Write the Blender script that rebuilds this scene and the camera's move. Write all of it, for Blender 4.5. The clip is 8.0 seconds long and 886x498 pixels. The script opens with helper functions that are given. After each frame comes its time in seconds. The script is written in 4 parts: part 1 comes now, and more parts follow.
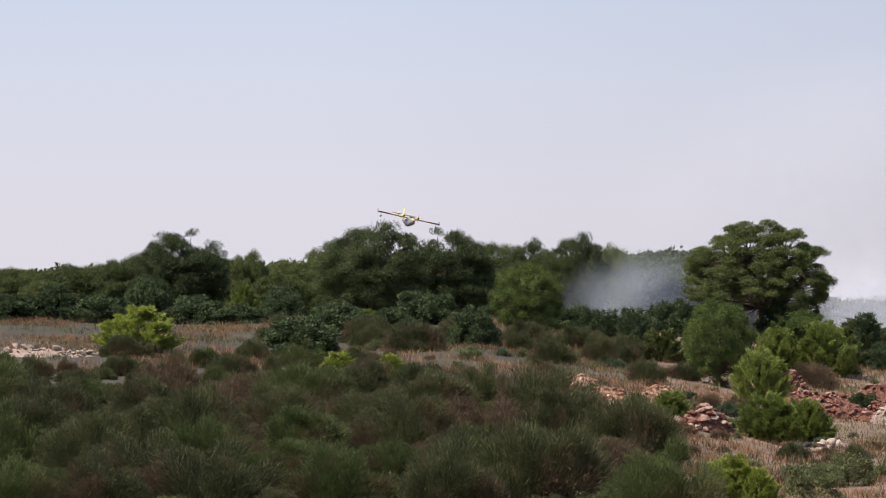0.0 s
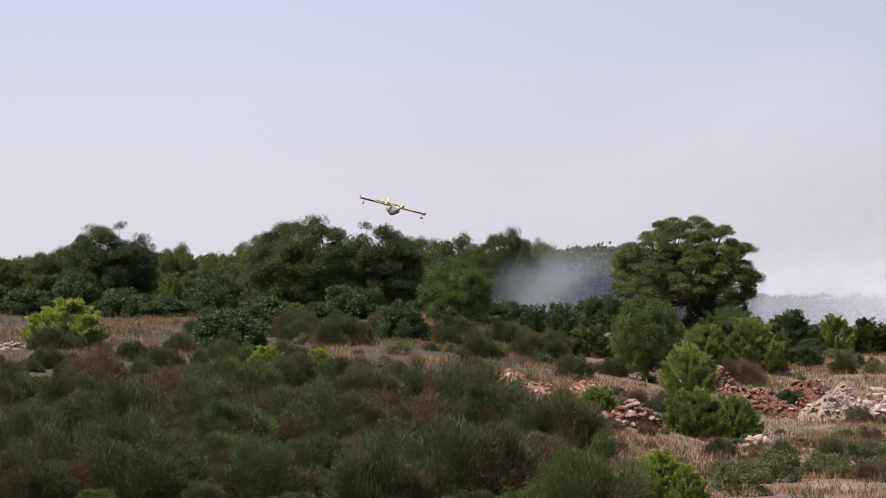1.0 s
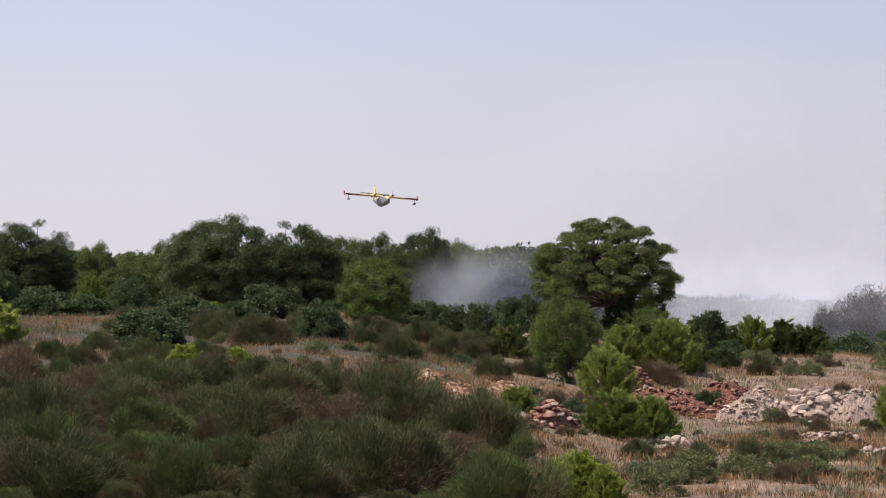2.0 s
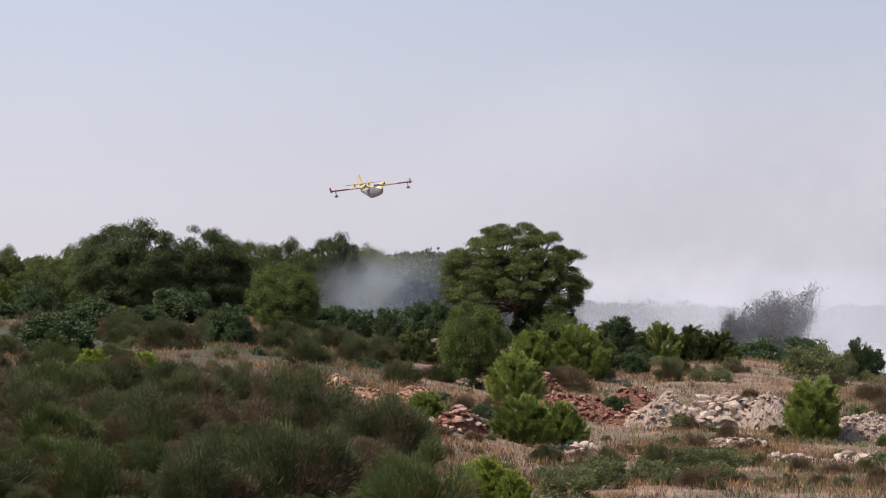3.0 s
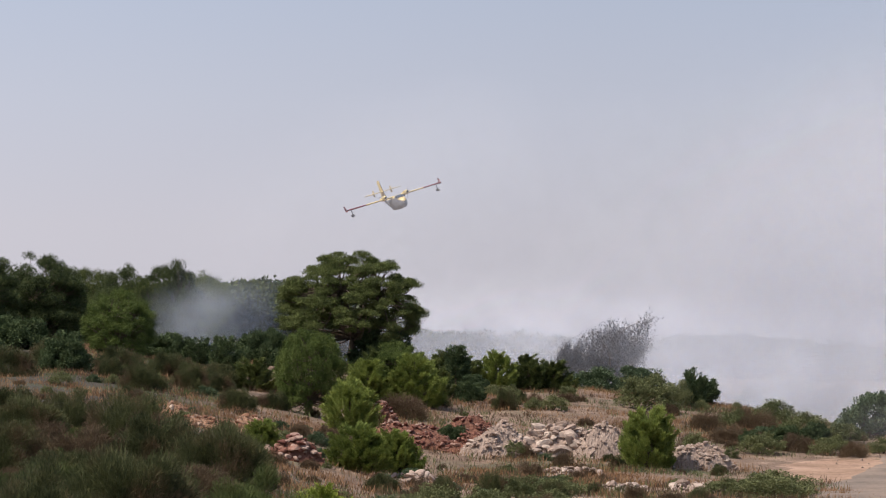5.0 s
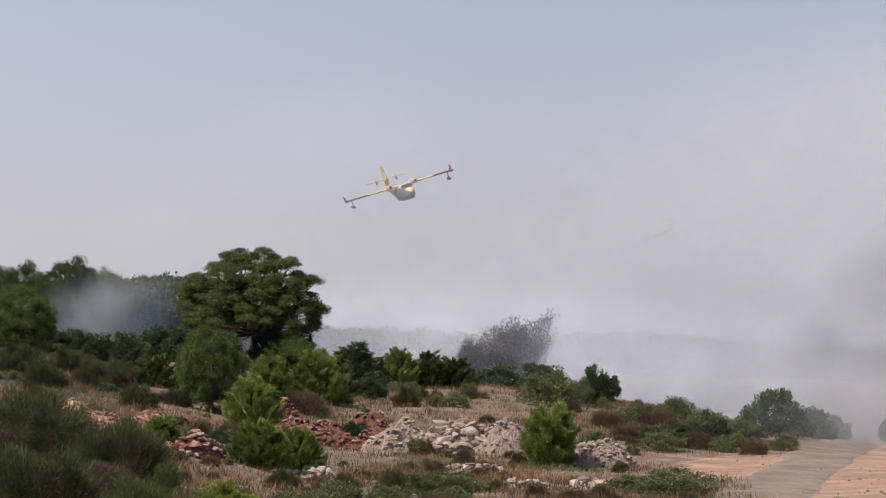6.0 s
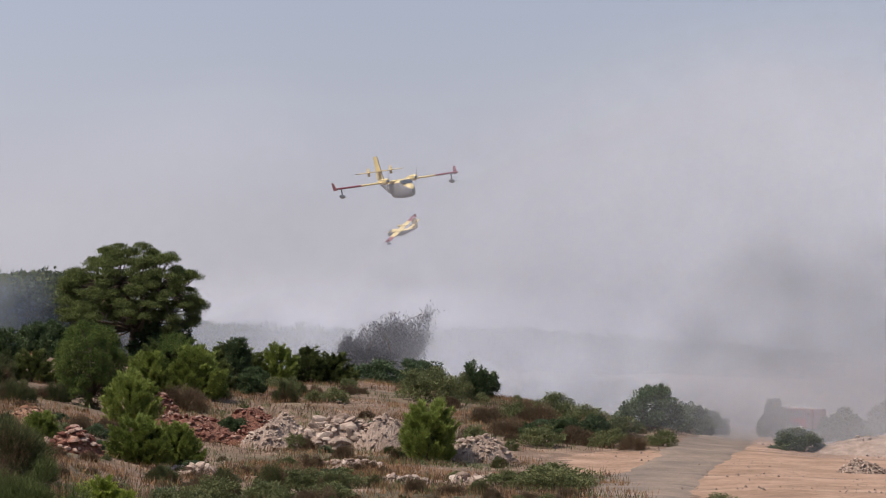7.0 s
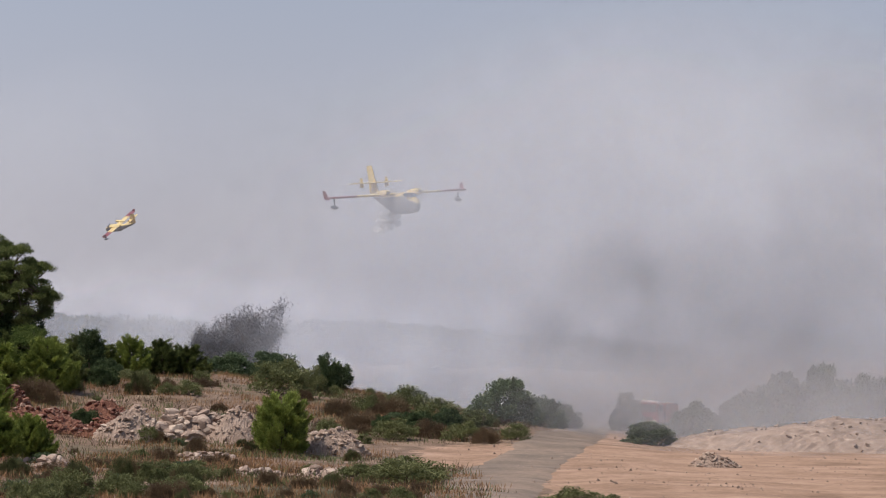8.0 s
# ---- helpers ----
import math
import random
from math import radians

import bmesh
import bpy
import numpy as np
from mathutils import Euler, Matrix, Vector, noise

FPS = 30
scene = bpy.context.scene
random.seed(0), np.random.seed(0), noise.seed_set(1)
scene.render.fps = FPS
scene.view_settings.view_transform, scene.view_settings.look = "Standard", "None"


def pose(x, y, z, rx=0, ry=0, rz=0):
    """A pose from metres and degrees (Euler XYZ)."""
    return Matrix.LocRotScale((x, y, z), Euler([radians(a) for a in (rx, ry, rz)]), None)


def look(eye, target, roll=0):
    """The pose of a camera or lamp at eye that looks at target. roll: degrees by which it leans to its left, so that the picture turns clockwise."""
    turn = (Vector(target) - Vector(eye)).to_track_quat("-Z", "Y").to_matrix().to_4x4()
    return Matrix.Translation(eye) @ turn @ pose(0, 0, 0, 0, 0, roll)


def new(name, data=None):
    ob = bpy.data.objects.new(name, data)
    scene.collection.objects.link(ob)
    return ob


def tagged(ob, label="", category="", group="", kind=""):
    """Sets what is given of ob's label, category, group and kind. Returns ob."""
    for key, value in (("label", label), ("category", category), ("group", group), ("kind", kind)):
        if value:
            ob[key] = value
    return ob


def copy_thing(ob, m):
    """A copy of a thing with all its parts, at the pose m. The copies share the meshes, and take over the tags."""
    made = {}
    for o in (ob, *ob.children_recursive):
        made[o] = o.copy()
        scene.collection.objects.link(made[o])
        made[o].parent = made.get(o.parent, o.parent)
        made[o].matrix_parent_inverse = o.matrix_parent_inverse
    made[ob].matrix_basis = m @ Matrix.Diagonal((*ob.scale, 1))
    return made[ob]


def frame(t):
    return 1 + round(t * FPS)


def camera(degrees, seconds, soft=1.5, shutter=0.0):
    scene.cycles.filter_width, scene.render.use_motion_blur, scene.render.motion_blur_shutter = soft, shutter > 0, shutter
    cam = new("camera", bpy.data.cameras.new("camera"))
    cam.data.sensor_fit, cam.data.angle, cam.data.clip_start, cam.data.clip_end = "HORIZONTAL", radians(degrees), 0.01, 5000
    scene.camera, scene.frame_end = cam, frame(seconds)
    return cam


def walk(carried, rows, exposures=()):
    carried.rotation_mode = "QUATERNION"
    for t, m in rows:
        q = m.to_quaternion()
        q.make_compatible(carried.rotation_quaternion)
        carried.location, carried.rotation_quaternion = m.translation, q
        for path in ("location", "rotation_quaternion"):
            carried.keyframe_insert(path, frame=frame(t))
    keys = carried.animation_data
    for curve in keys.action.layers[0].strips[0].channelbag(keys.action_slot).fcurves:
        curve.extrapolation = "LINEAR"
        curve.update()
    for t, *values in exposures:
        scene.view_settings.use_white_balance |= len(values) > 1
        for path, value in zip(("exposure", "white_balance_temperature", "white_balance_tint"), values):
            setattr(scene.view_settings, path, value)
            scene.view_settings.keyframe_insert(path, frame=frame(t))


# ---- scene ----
# Long lens on a fixed standpoint, turned by hand to follow the aircraft.
cam = camera(13.0, 8.0, 1.1)
scene.cycles.transparent_max_bounces = 64
EYE, TILT = 6.0, 0.9908
TURNS = [  # seconds, turn to the right, lift, lean (degrees)
    (0.0, -0.0000, -0.0000, -0.0000),
    (0.5, 0.5278, -0.0422, -0.1835),
    (1.0, 1.0502, -0.0764, -0.3223),
    (1.5, 1.8474, -0.0915, -0.4788),
    (2.8, 3.1000, -0.0010, -0.7750),
    (3.0, 3.5797, 0.0228, -0.8139),
    (3.5, 4.3999, 0.2135, -0.9168),
    (4.0, 5.0465, 0.3945, -0.9757),
    (4.5, 5.5612, 0.4750, -1.0732),
    (4.7, 5.7360, 0.4770, -1.0950),
    (5.8, 7.0000, 0.4730, -1.2130),
    (6.0, 7.4240, 0.4607, -1.2319),
    (6.5, 8.2100, 0.4495, -1.2866),
    (7.0, 9.1994, 0.4347, -1.3334),
    (7.5, 10.2599, 0.4127, -1.4392),
    (8.0, 11.3546, 0.3875, -1.5759),
]
walk(cam, [(t, pose(0, 0, EYE, TILT) @ pose(0, 0, 0, 0, 0, -yaw) @ pose(0, 0, 0, 90 + lift) @ pose(0, 0, 0, 0, 0, -lean))
           for t, yaw, lift, lean in TURNS],
     [(0.0, 0.28), (2.0, 0.24), (3.5, 0.16), (5.0, 0.02), (6.5, -0.1), (8.0, -0.24)])

# ---- sky and sun ----
SUN_EL, SUN_AZ = 58.0, -106.0   # height, and bearing from +y (minus: to the left)
world = bpy.data.worlds.new("sky")
scene.world = world
world.use_nodes = True
wn, wl = world.node_tree.nodes, world.node_tree.links
sky = wn.new("ShaderNodeTexSky")
sky.sky_type, sky.sun_disc = "NISHITA", False
sky.sun_elevation, sky.sun_rotation = radians(SUN_EL), radians(SUN_AZ)
sky.air_density, sky.dust_density, sky.ozone_density = 1.0, 2.5, 1.0
wl.new(sky.outputs[0], wn["Background"].inputs[0])
wn["Background"].inputs[1].default_value = 0.15
sun = new("sun", bpy.data.lights.new("sun", "SUN"))
sun.data.energy, sun.data.angle, sun.data.color = 5.0, radians(0.6), (1.0, 0.93, 0.83)
e, a = radians(SUN_EL), radians(SUN_AZ)
SUN_WAY = Vector((math.cos(e) * math.sin(a), math.cos(e) * math.cos(a), math.sin(e)))
sun.matrix_basis = look(SUN_WAY * 400, (0, 0, 0))

# ---- materials ----
def material(name):
    m = bpy.data.materials.new(name)
    m.use_nodes = True
    m.node_tree.nodes.clear()
    return m, m.node_tree.nodes, m.node_tree.links


def ramp(nodes, links, fac, stops):
    r = nodes.new("ShaderNodeValToRGB")
    while len(r.color_ramp.elements) < len(stops):
        r.color_ramp.elements.new(0.5)
    for el, (p, c) in zip(r.color_ramp.elements, stops):
        el.position, el.color = p, (*c, 1)
    links.new(fac, r.inputs[0])
    return r.outputs[0]


def noise_out(nodes, links, scale, detail=4, rough=0.6, coord="Object", vec=None):
    n = nodes.new("ShaderNodeTexNoise")
    n.inputs["Scale"].default_value, n.inputs["Detail"].default_value, n.inputs["Roughness"].default_value = scale, detail, rough
    if vec is None:
        vec = nodes.new("ShaderNodeTexCoord").outputs[coord]
    links.new(vec, n.inputs["Vector"])
    return n.outputs["Fac"]


def math_out(nodes, links, op, a, b=0.0):
    m = nodes.new("ShaderNodeMath")
    m.operation = op
    for i, v in enumerate((a, b)):
        if isinstance(v, (int, float)):
            m.inputs[i].default_value = v
        else:
            links.new(v, m.inputs[i])
    return m.outputs[0]


def mix_out(nodes, links, fac, a, b, mode="MIX"):
    m = nodes.new("ShaderNodeMix")
    m.data_type, m.blend_type = "RGBA", mode
    for i, v in ((0, fac), (6, a), (7, b)):
        if isinstance(v, (int, float)):
            m.inputs[i].default_value = v
        elif isinstance(v, tuple):
            m.inputs[i].default_value = (*v, 1)
        else:
            links.new(v, m.inputs[i])
    return m.outputs[2]


def leaf_material(name, dark, light, dry=None, through_leaf=0.22, patch=0.9, clump=2.2):
    """Leaves: tone by leaf, by plant and by patch; some light passes through."""
    m, n, l = material(name)
    geo, info = n.new("ShaderNodeNewGeometry"), n.new("ShaderNodeObjectInfo")
    fac = math_out(n, l, "ADD", math_out(n, l, "MULTIPLY", geo.outputs["Random Per Island"], 0.55),
                   math_out(n, l, "MULTIPLY", info.outputs["Random"], 0.45))
    spray = math_out(n, l, "MULTIPLY", math_out(n, l, "SUBTRACT", noise_out(n, l, clump, 2), 0.5), 1.5)
    col = ramp(n, l, math_out(n, l, "ADD", math_out(n, l, "MULTIPLY", fac, 0.75), math_out(n, l, "ADD", spray, 0.13)), [(0.1, dark), (0.9, light)])
    if dry:
        spots = ramp(n, l, noise_out(n, l, patch, 3), [(0.5, (0, 0, 0)), (0.68, (1, 1, 1))])
        col = mix_out(n, l, spots, col, dry)
    d, t, mx, o = n.new("ShaderNodeBsdfPrincipled"), n.new("ShaderNodeBsdfTranslucent"), n.new("ShaderNodeMixShader"), n.new("ShaderNodeOutputMaterial")
    d.inputs["Roughness"].default_value = 0.62
    d.inputs["Specular IOR Level"].default_value = 0.12
    l.new(col, d.inputs["Base Color"]), l.new(col, t.inputs["Color"])
    mx.inputs[0].default_value = through_leaf
    l.new(d.outputs[0], mx.inputs[1]), l.new(t.outputs[0], mx.inputs[2]), l.new(mx.outputs[0], o.inputs[0])
    return m


def surface_material(name, stops, scale, fine, rough=0.9, bump=0.3, per_piece=0.0, metal=0.0, spec=0.3):
    """A mottled surface: colours by coarse noise, grain by fine noise, relief from both."""
    m, n, l = material(name)
    coarse, grain = noise_out(n, l, scale, 5), noise_out(n, l, fine, 4)
    fac = math_out(n, l, "ADD", math_out(n, l, "MULTIPLY", coarse, 0.65), math_out(n, l, "MULTIPLY", grain, 0.35))
    if per_piece:
        info = n.new("ShaderNodeObjectInfo")
        fac = math_out(n, l, "ADD", fac, math_out(n, l, "MULTIPLY", math_out(n, l, "SUBTRACT", info.outputs["Random"], 0.5), per_piece))
    p, o, b = n.new("ShaderNodeBsdfPrincipled"), n.new("ShaderNodeOutputMaterial"), n.new("ShaderNodeBump")
    p.inputs["Roughness"].default_value, p.inputs["Metallic"].default_value = rough, metal
    p.inputs["Specular IOR Level"].default_value = spec
    b.inputs["Strength"].default_value, b.inputs["Distance"].default_value = bump, 0.05
    l.new(ramp(n, l, fac, stops), p.inputs["Base Color"])
    l.new(grain, b.inputs["Height"]), l.new(b.outputs[0], p.inputs["Normal"]), l.new(p.outputs[0], o.inputs[0])
    return m


M_PINE = leaf_material("pine needles", (0.032, 0.045, 0.016), (0.15, 0.172, 0.056))
M_PINE_DARK = leaf_material("dark pine needles", (0.026, 0.038, 0.017), (0.118, 0.14, 0.052))
M_YOUNG = leaf_material("young pine needles", (0.095, 0.125, 0.028), (0.26, 0.3, 0.075))
M_MID = leaf_material("fresh pine needles", (0.05, 0.074, 0.018), (0.15, 0.185, 0.05))
M_LIME = leaf_material("lime green needles", (0.17, 0.21, 0.035), (0.36, 0.39, 0.085))
M_SHRUB = leaf_material("evergreen leaves", (0.032, 0.05, 0.022), (0.1, 0.13, 0.058))
M_PALE = leaf_material("grey-green leaves", (0.05, 0.075, 0.038), (0.11, 0.14, 0.075))
M_BROOM = leaf_material("broom stems", (0.036, 0.043, 0.019), (0.125, 0.13, 0.055), dry=(0.125, 0.078, 0.05), patch=0.55)
M_BROOM_GREEN = leaf_material("green broom stems", (0.038, 0.052, 0.018), (0.122, 0.145, 0.048), dry=(0.1, 0.07, 0.038), patch=0.5)
M_BROWN = leaf_material("withered stems", (0.065, 0.044, 0.028), (0.16, 0.108, 0.065))
M_GRASS = leaf_material("dry grass blades", (0.15, 0.08, 0.042), (0.4, 0.235, 0.125), through_leaf=0.2)
M_WEED = leaf_material("green weeds", (0.07, 0.082, 0.034), (0.185, 0.19, 0.085))
M_CHAR = leaf_material("scorched leaves", (0.04, 0.04, 0.046), (0.12, 0.115, 0.125), through_leaf=0.1)
M_BARK = surface_material("pine bark", [(0.3, (0.05, 0.036, 0.026)), (0.7, (0.16, 0.12, 0.09))], 3, 30, bump=0.8)
M_PALE_STONE = surface_material("pale limestone", [(0.3, (0.2, 0.14, 0.11)), (0.5, (0.33, 0.245, 0.2)), (0.75, (0.46, 0.37, 0.31))], 1.3, 14, bump=0.5, per_piece=0.35)
M_RED_STONE = surface_material("red earth-stained stone", [(0.3, (0.10, 0.034, 0.024)), (0.55, (0.2, 0.085, 0.06)), (0.85, (0.36, 0.25, 0.2))], 1.3, 14, bump=0.5, per_piece=0.7)
M_ORANGE_STONE = surface_material("ochre stone", [(0.3, (0.18, 0.085, 0.05)), (0.6, (0.29, 0.17, 0.11)), (0.85, (0.42, 0.33, 0.26))], 1.3, 14, bump=0.5, per_piece=0.6)
# ---- land ----
def step(a, b, v):
    t = np.clip((v - a) / (b - a), 0, 1)
    return t * t * (3 - 2 * t)


def ground_z(x, y):
    """Height of the land: a standpoint knoll, a scrub slope rising to a wooded plateau, flat ground with a track beside it."""
    near = 3.8 * (1 - step(15, 60, y))
    y0 = 104 + 70 * step(3, 20, x)
    r = np.clip((y - y0) / (240 - y0), 0, 1)
    r = 0.65 * r + 0.35 * r * r * (3 - 2 * r)
    top = 5.2 - 0.8 * step(0, 12, x) - 0.9 * step(12, 26, x) - 1.2 * step(26, 42, x) - 2.1 * step(40, 55, x)
    wave = 0.12 * np.sin(0.31 * x + 0.17 * y) * np.sin(0.23 * y - 0.11 * x + 1) + 0.06 * np.sin(0.9 * x + 0.4 * y) * np.sin(0.7 * y - 0.3 * x)
    return 0.6 * (1 - step(200, 260, y) * step(50, 66, x)) + near + top * r + wave * (1 - 0.8 * step(42, 56, x))


def gz(x, y):
    return float(ground_z(np.float64(x), np.float64(y)))


def mesh_from(name, verts, faces, mat, smooth=False):
    """A mesh from arrays: verts n x 3, faces m x k."""
    verts, faces = np.asarray(verts, np.float32), np.asarray(faces, np.int32)
    me = bpy.data.meshes.new(name)
    k = faces.shape[1]
    me.vertices.add(len(verts)), me.loops.add(faces.size), me.polygons.add(len(faces))
    me.vertices.foreach_set("co", verts.ravel())
    me.loops.foreach_set("vertex_index", faces.ravel())
    me.polygons.foreach_set("loop_start", np.arange(0, faces.size, k, dtype=np.int32))
    me.polygons.foreach_set("use_smooth", np.full(len(faces), smooth))
    me.update(calc_edges=True)
    me.materials.append(mat)
    return me


def sheet(name, xs, ys, height, mat):
    """A sheet over the lines xs and ys, at height(x, y)."""
    X, Y = np.meshgrid(xs, ys)
    v = np.stack([X, Y, height(X, Y)], -1).reshape(-1, 3)
    i = np.arange(len(ys) - 1)[:, None] * len(xs) + np.arange(len(xs) - 1)
    f = np.stack([i, i + 1, i + len(xs) + 1, i + len(xs)], -1).reshape(-1, 4)
    return new(name, mesh_from(name, v, f, mat, True))


def ground_material():
    """Dry grass, bare pink-ochre earth and pale stony patches."""
    m, n, l = material("dry stony ground")
    big, mid, fine = noise_out(n, l, 0.11, 5), noise_out(n, l, 0.7, 5), noise_out(n, l, 6, 5)
    soil = ramp(n, l, math_out(n, l, "ADD", math_out(n, l, "MULTIPLY", mid, 0.6), math_out(n, l, "MULTIPLY", fine, 0.4)),
                [(0.32, (0.075, 0.047, 0.03)), (0.5, (0.155, 0.097, 0.064)), (0.68, (0.33, 0.23, 0.165))])
    green = ramp(n, l, fine, [(0.35, (0.03, 0.036, 0.014)), (0.7, (0.085, 0.085, 0.036))])
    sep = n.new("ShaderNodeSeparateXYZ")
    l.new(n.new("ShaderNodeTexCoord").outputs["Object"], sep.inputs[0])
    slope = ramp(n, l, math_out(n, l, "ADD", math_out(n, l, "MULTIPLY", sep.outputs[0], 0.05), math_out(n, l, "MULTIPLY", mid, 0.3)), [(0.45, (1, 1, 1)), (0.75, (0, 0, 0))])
    # darker brown ground at low x, fading out by about x = 12
    dark_soil = ramp(n, l, fine, [(0.35, (0.025, 0.02, 0.012)), (0.7, (0.06, 0.045, 0.028))])
    soil = mix_out(n, l, slope, soil, dark_soil)
    col = mix_out(n, l, ramp(n, l, big, [(0.52, (0, 0, 0)), (0.66, (1, 1, 1))]), soil, green)
    p, o, b = n.new("ShaderNodeBsdfPrincipled"), n.new("ShaderNodeOutputMaterial"), n.new("ShaderNodeBump")
    p.inputs["Roughness"].default_value, b.inputs["Distance"].default_value = 0.95, 0.1
    l.new(col, p.inputs["Base Color"]), l.new(fine, b.inputs["Height"]), l.new(b.outputs[0], p.inputs["Normal"]), l.new(p.outputs[0], o.inputs[0])
    return m


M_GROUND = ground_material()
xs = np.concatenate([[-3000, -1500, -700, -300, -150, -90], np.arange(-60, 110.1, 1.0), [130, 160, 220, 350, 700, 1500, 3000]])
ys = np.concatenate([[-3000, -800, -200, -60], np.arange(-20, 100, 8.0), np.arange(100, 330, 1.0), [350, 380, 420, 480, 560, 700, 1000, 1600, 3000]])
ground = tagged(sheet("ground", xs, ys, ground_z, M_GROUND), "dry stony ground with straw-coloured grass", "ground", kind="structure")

M_DIRT = surface_material("ochre dirt", [(0.32, (0.15, 0.088, 0.056)), (0.48, (0.26, 0.162, 0.108)), (0.6, (0.35, 0.226, 0.16)), (0.75, (0.42, 0.31, 0.24))], 0.3, 3, bump=0.5)
M_ASPHALT = surface_material("dusty worn asphalt", [(0.34, (0.11, 0.085, 0.07)), (0.46, (0.155, 0.118, 0.093)), (0.58, (0.22, 0.16, 0.122)), (0.78, (0.33, 0.24, 0.18))], 0.35, 4, bump=0.3)


def strip(name, line, mat, lift, rag=0.0):
    """A ribbon on the land: line of (y, left x, right x), with ragged edges."""
    line = np.array(line)
    yy = np.arange(line[0, 0], line[-1, 0] + 0.1, 0.8)
    a, b = np.interp(yy, line[:, 0], line[:, 1]), np.interp(yy, line[:, 0], line[:, 2])
    a, b = a + rag * (np.sin(yy * 0.9) + np.sin(yy * 2.3 + 1)) * 0.5, b + rag * (np.sin(yy * 1.1 + 2) + np.sin(yy * 2.9)) * 0.5
    t = np.linspace(0, 1, 33)
    X, Y = a[:, None] * (1 - t) + b[:, None] * t, np.repeat(yy[:, None], 33, 1)
    edge = np.minimum(1, 6 * np.minimum(t, 1 - t))
    v = np.stack([X, Y, ground_z(X, Y) + lift * edge - 0.02 * (1 - edge)], -1).reshape(-1, 3)
    i = np.arange(len(yy) - 1)[:, None] * 33 + np.arange(32)
    f = np.stack([i, i + 1, i + 34, i + 33], -1).reshape(-1, 4)
    return new(name, mesh_from(name, v, f, mat, True))


dirt = tagged(strip("dirt_yard", [(118, 26, 60), (140, 31, 66), (160, 34, 72), (166, 33, 76), (172, 31, 80), (184, 33, 84), (188, 41, 84), (205, 46.5, 84),
                                  (222, 51.2, 66), (232, 53.4, 60), (330, 79, 86)], M_DIRT, 0.05, 0.5), "bare ochre dirt yard beside the track", "dirt", kind="structure")
road = tagged(strip("road", [(118, 21.4, 26.6), (131, 25.0, 29.9), (150, 30.1, 34.7), (165, 34.3, 38.9), (182, 39.7, 44.1), (205, 46.9, 50.6), (232, 54.2, 57.6), (265, 62.7, 66.0), (330, 80.2, 83.4)], M_ASPHALT, 0.09, 0.14),
              "dusty worn asphalt track", "road", kind="structure")



def sky_backdrop():
    """The hazy summer sky: an arc of plain distance behind everything, paler and pinker towards the horizon."""
    m, n, l = material("hazy sky")
    sep = n.new("ShaderNodeSeparateXYZ")
    l.new(n.new("ShaderNodeTexCoord").outputs["Object"], sep.inputs[0])
    h = n.new("ShaderNodeMapRange")
    h.inputs[1].default_value, h.inputs[2].default_value = 0.0, 320.0
    l.new(sep.outputs[2], h.inputs[0])
    col = ramp(n, l, h.outputs[0], [(0.0, (0.60, 0.57, 0.625)), (0.3, (0.60, 0.585, 0.65)), (0.6, (0.555, 0.58, 0.68)), (1.0, (0.47, 0.54, 0.69))])
    em, o = n.new("ShaderNodeEmission"), n.new("ShaderNodeOutputMaterial")
    side = n.new("ShaderNodeMapRange")
    side.inputs[1].default_value, side.inputs[2].default_value, side.inputs[3].default_value, side.inputs[4].default_value = -100.0, 420.0, 1.0, 0.9
    l.new(sep.outputs[0], side.inputs[0])
    col = mix_out(n, l, 1.0, col, side.outputs[0], "MULTIPLY")
    l.new(col, em.inputs[0]), l.new(em.outputs[0], o.inputs[0])
    em.inputs[1].default_value = SKY_GLOW
    a, z = np.meshgrid(np.radians(np.linspace(-50, 60, 45)), np.linspace(-60, 900, 13))
    v = np.stack([3000 * np.sin(a), 3000 * np.cos(a), z], -1).reshape(-1, 3)
    i = np.arange(12)[:, None] * 45 + np.arange(44)
    f = np.stack([i, i + 1, i + 46, i + 45], -1).reshape(-1, 4)
    return tagged(new("backdrop", mesh_from("backdrop", v, f, m, True)), "pale hazy summer sky", "sky", kind="structure")


SKY_GLOW = 1.0
backdrop = sky_backdrop()

# ---- plants ----
def part(name, me, parent, label=""):
    ob = new(name, me)
    ob.parent = parent
    return tagged(ob, label)


def unit(v):
    return v / np.maximum(np.linalg.norm(v, axis=-1, keepdims=True), 1e-9)


def blades(rng, pos, way, length, width, fold=0.0, face=None, loose=0.55):
    """Leaf blades: kite-shaped quads at pos, pointing along way, turned more or less towards face."""
    way = unit(way)
    turned = rng.normal(size=way.shape)
    side = unit(np.cross(way, turned if face is None else unit(face) + loose * turned))
    up = np.cross(side, way)
    L, W = np.asarray(length).reshape(-1, 1) * np.ones((len(pos), 1)), np.asarray(width).reshape(-1, 1) * np.ones((len(pos), 1))
    v = np.stack([pos, pos + way * L * 0.45 + side * W * 0.5 + up * fold * W, pos + way * L, pos + way * L * 0.45 - side * W * 0.5 + up * fold * W], 1).reshape(-1, 3)
    return v, np.arange(len(pos) * 4).reshape(-1, 4)


def ball(rng, n):
    return unit(rng.normal(size=(n, 3))) * rng.random((n, 1)) ** (1 / 3)


def dome_clumps(rng, n, rx, ry, h, low=0.0):
    """Points on an uneven dome."""
    d = unit(rng.normal(size=(n, 3)))
    d[:, 2] = np.abs(d[:, 2]) * (1 - low) - low * rng.random(n)
    lump = 0.78 + 0.3 * rng.random((n, 1))
    return d * lump * np.array([rx, ry, h]), d


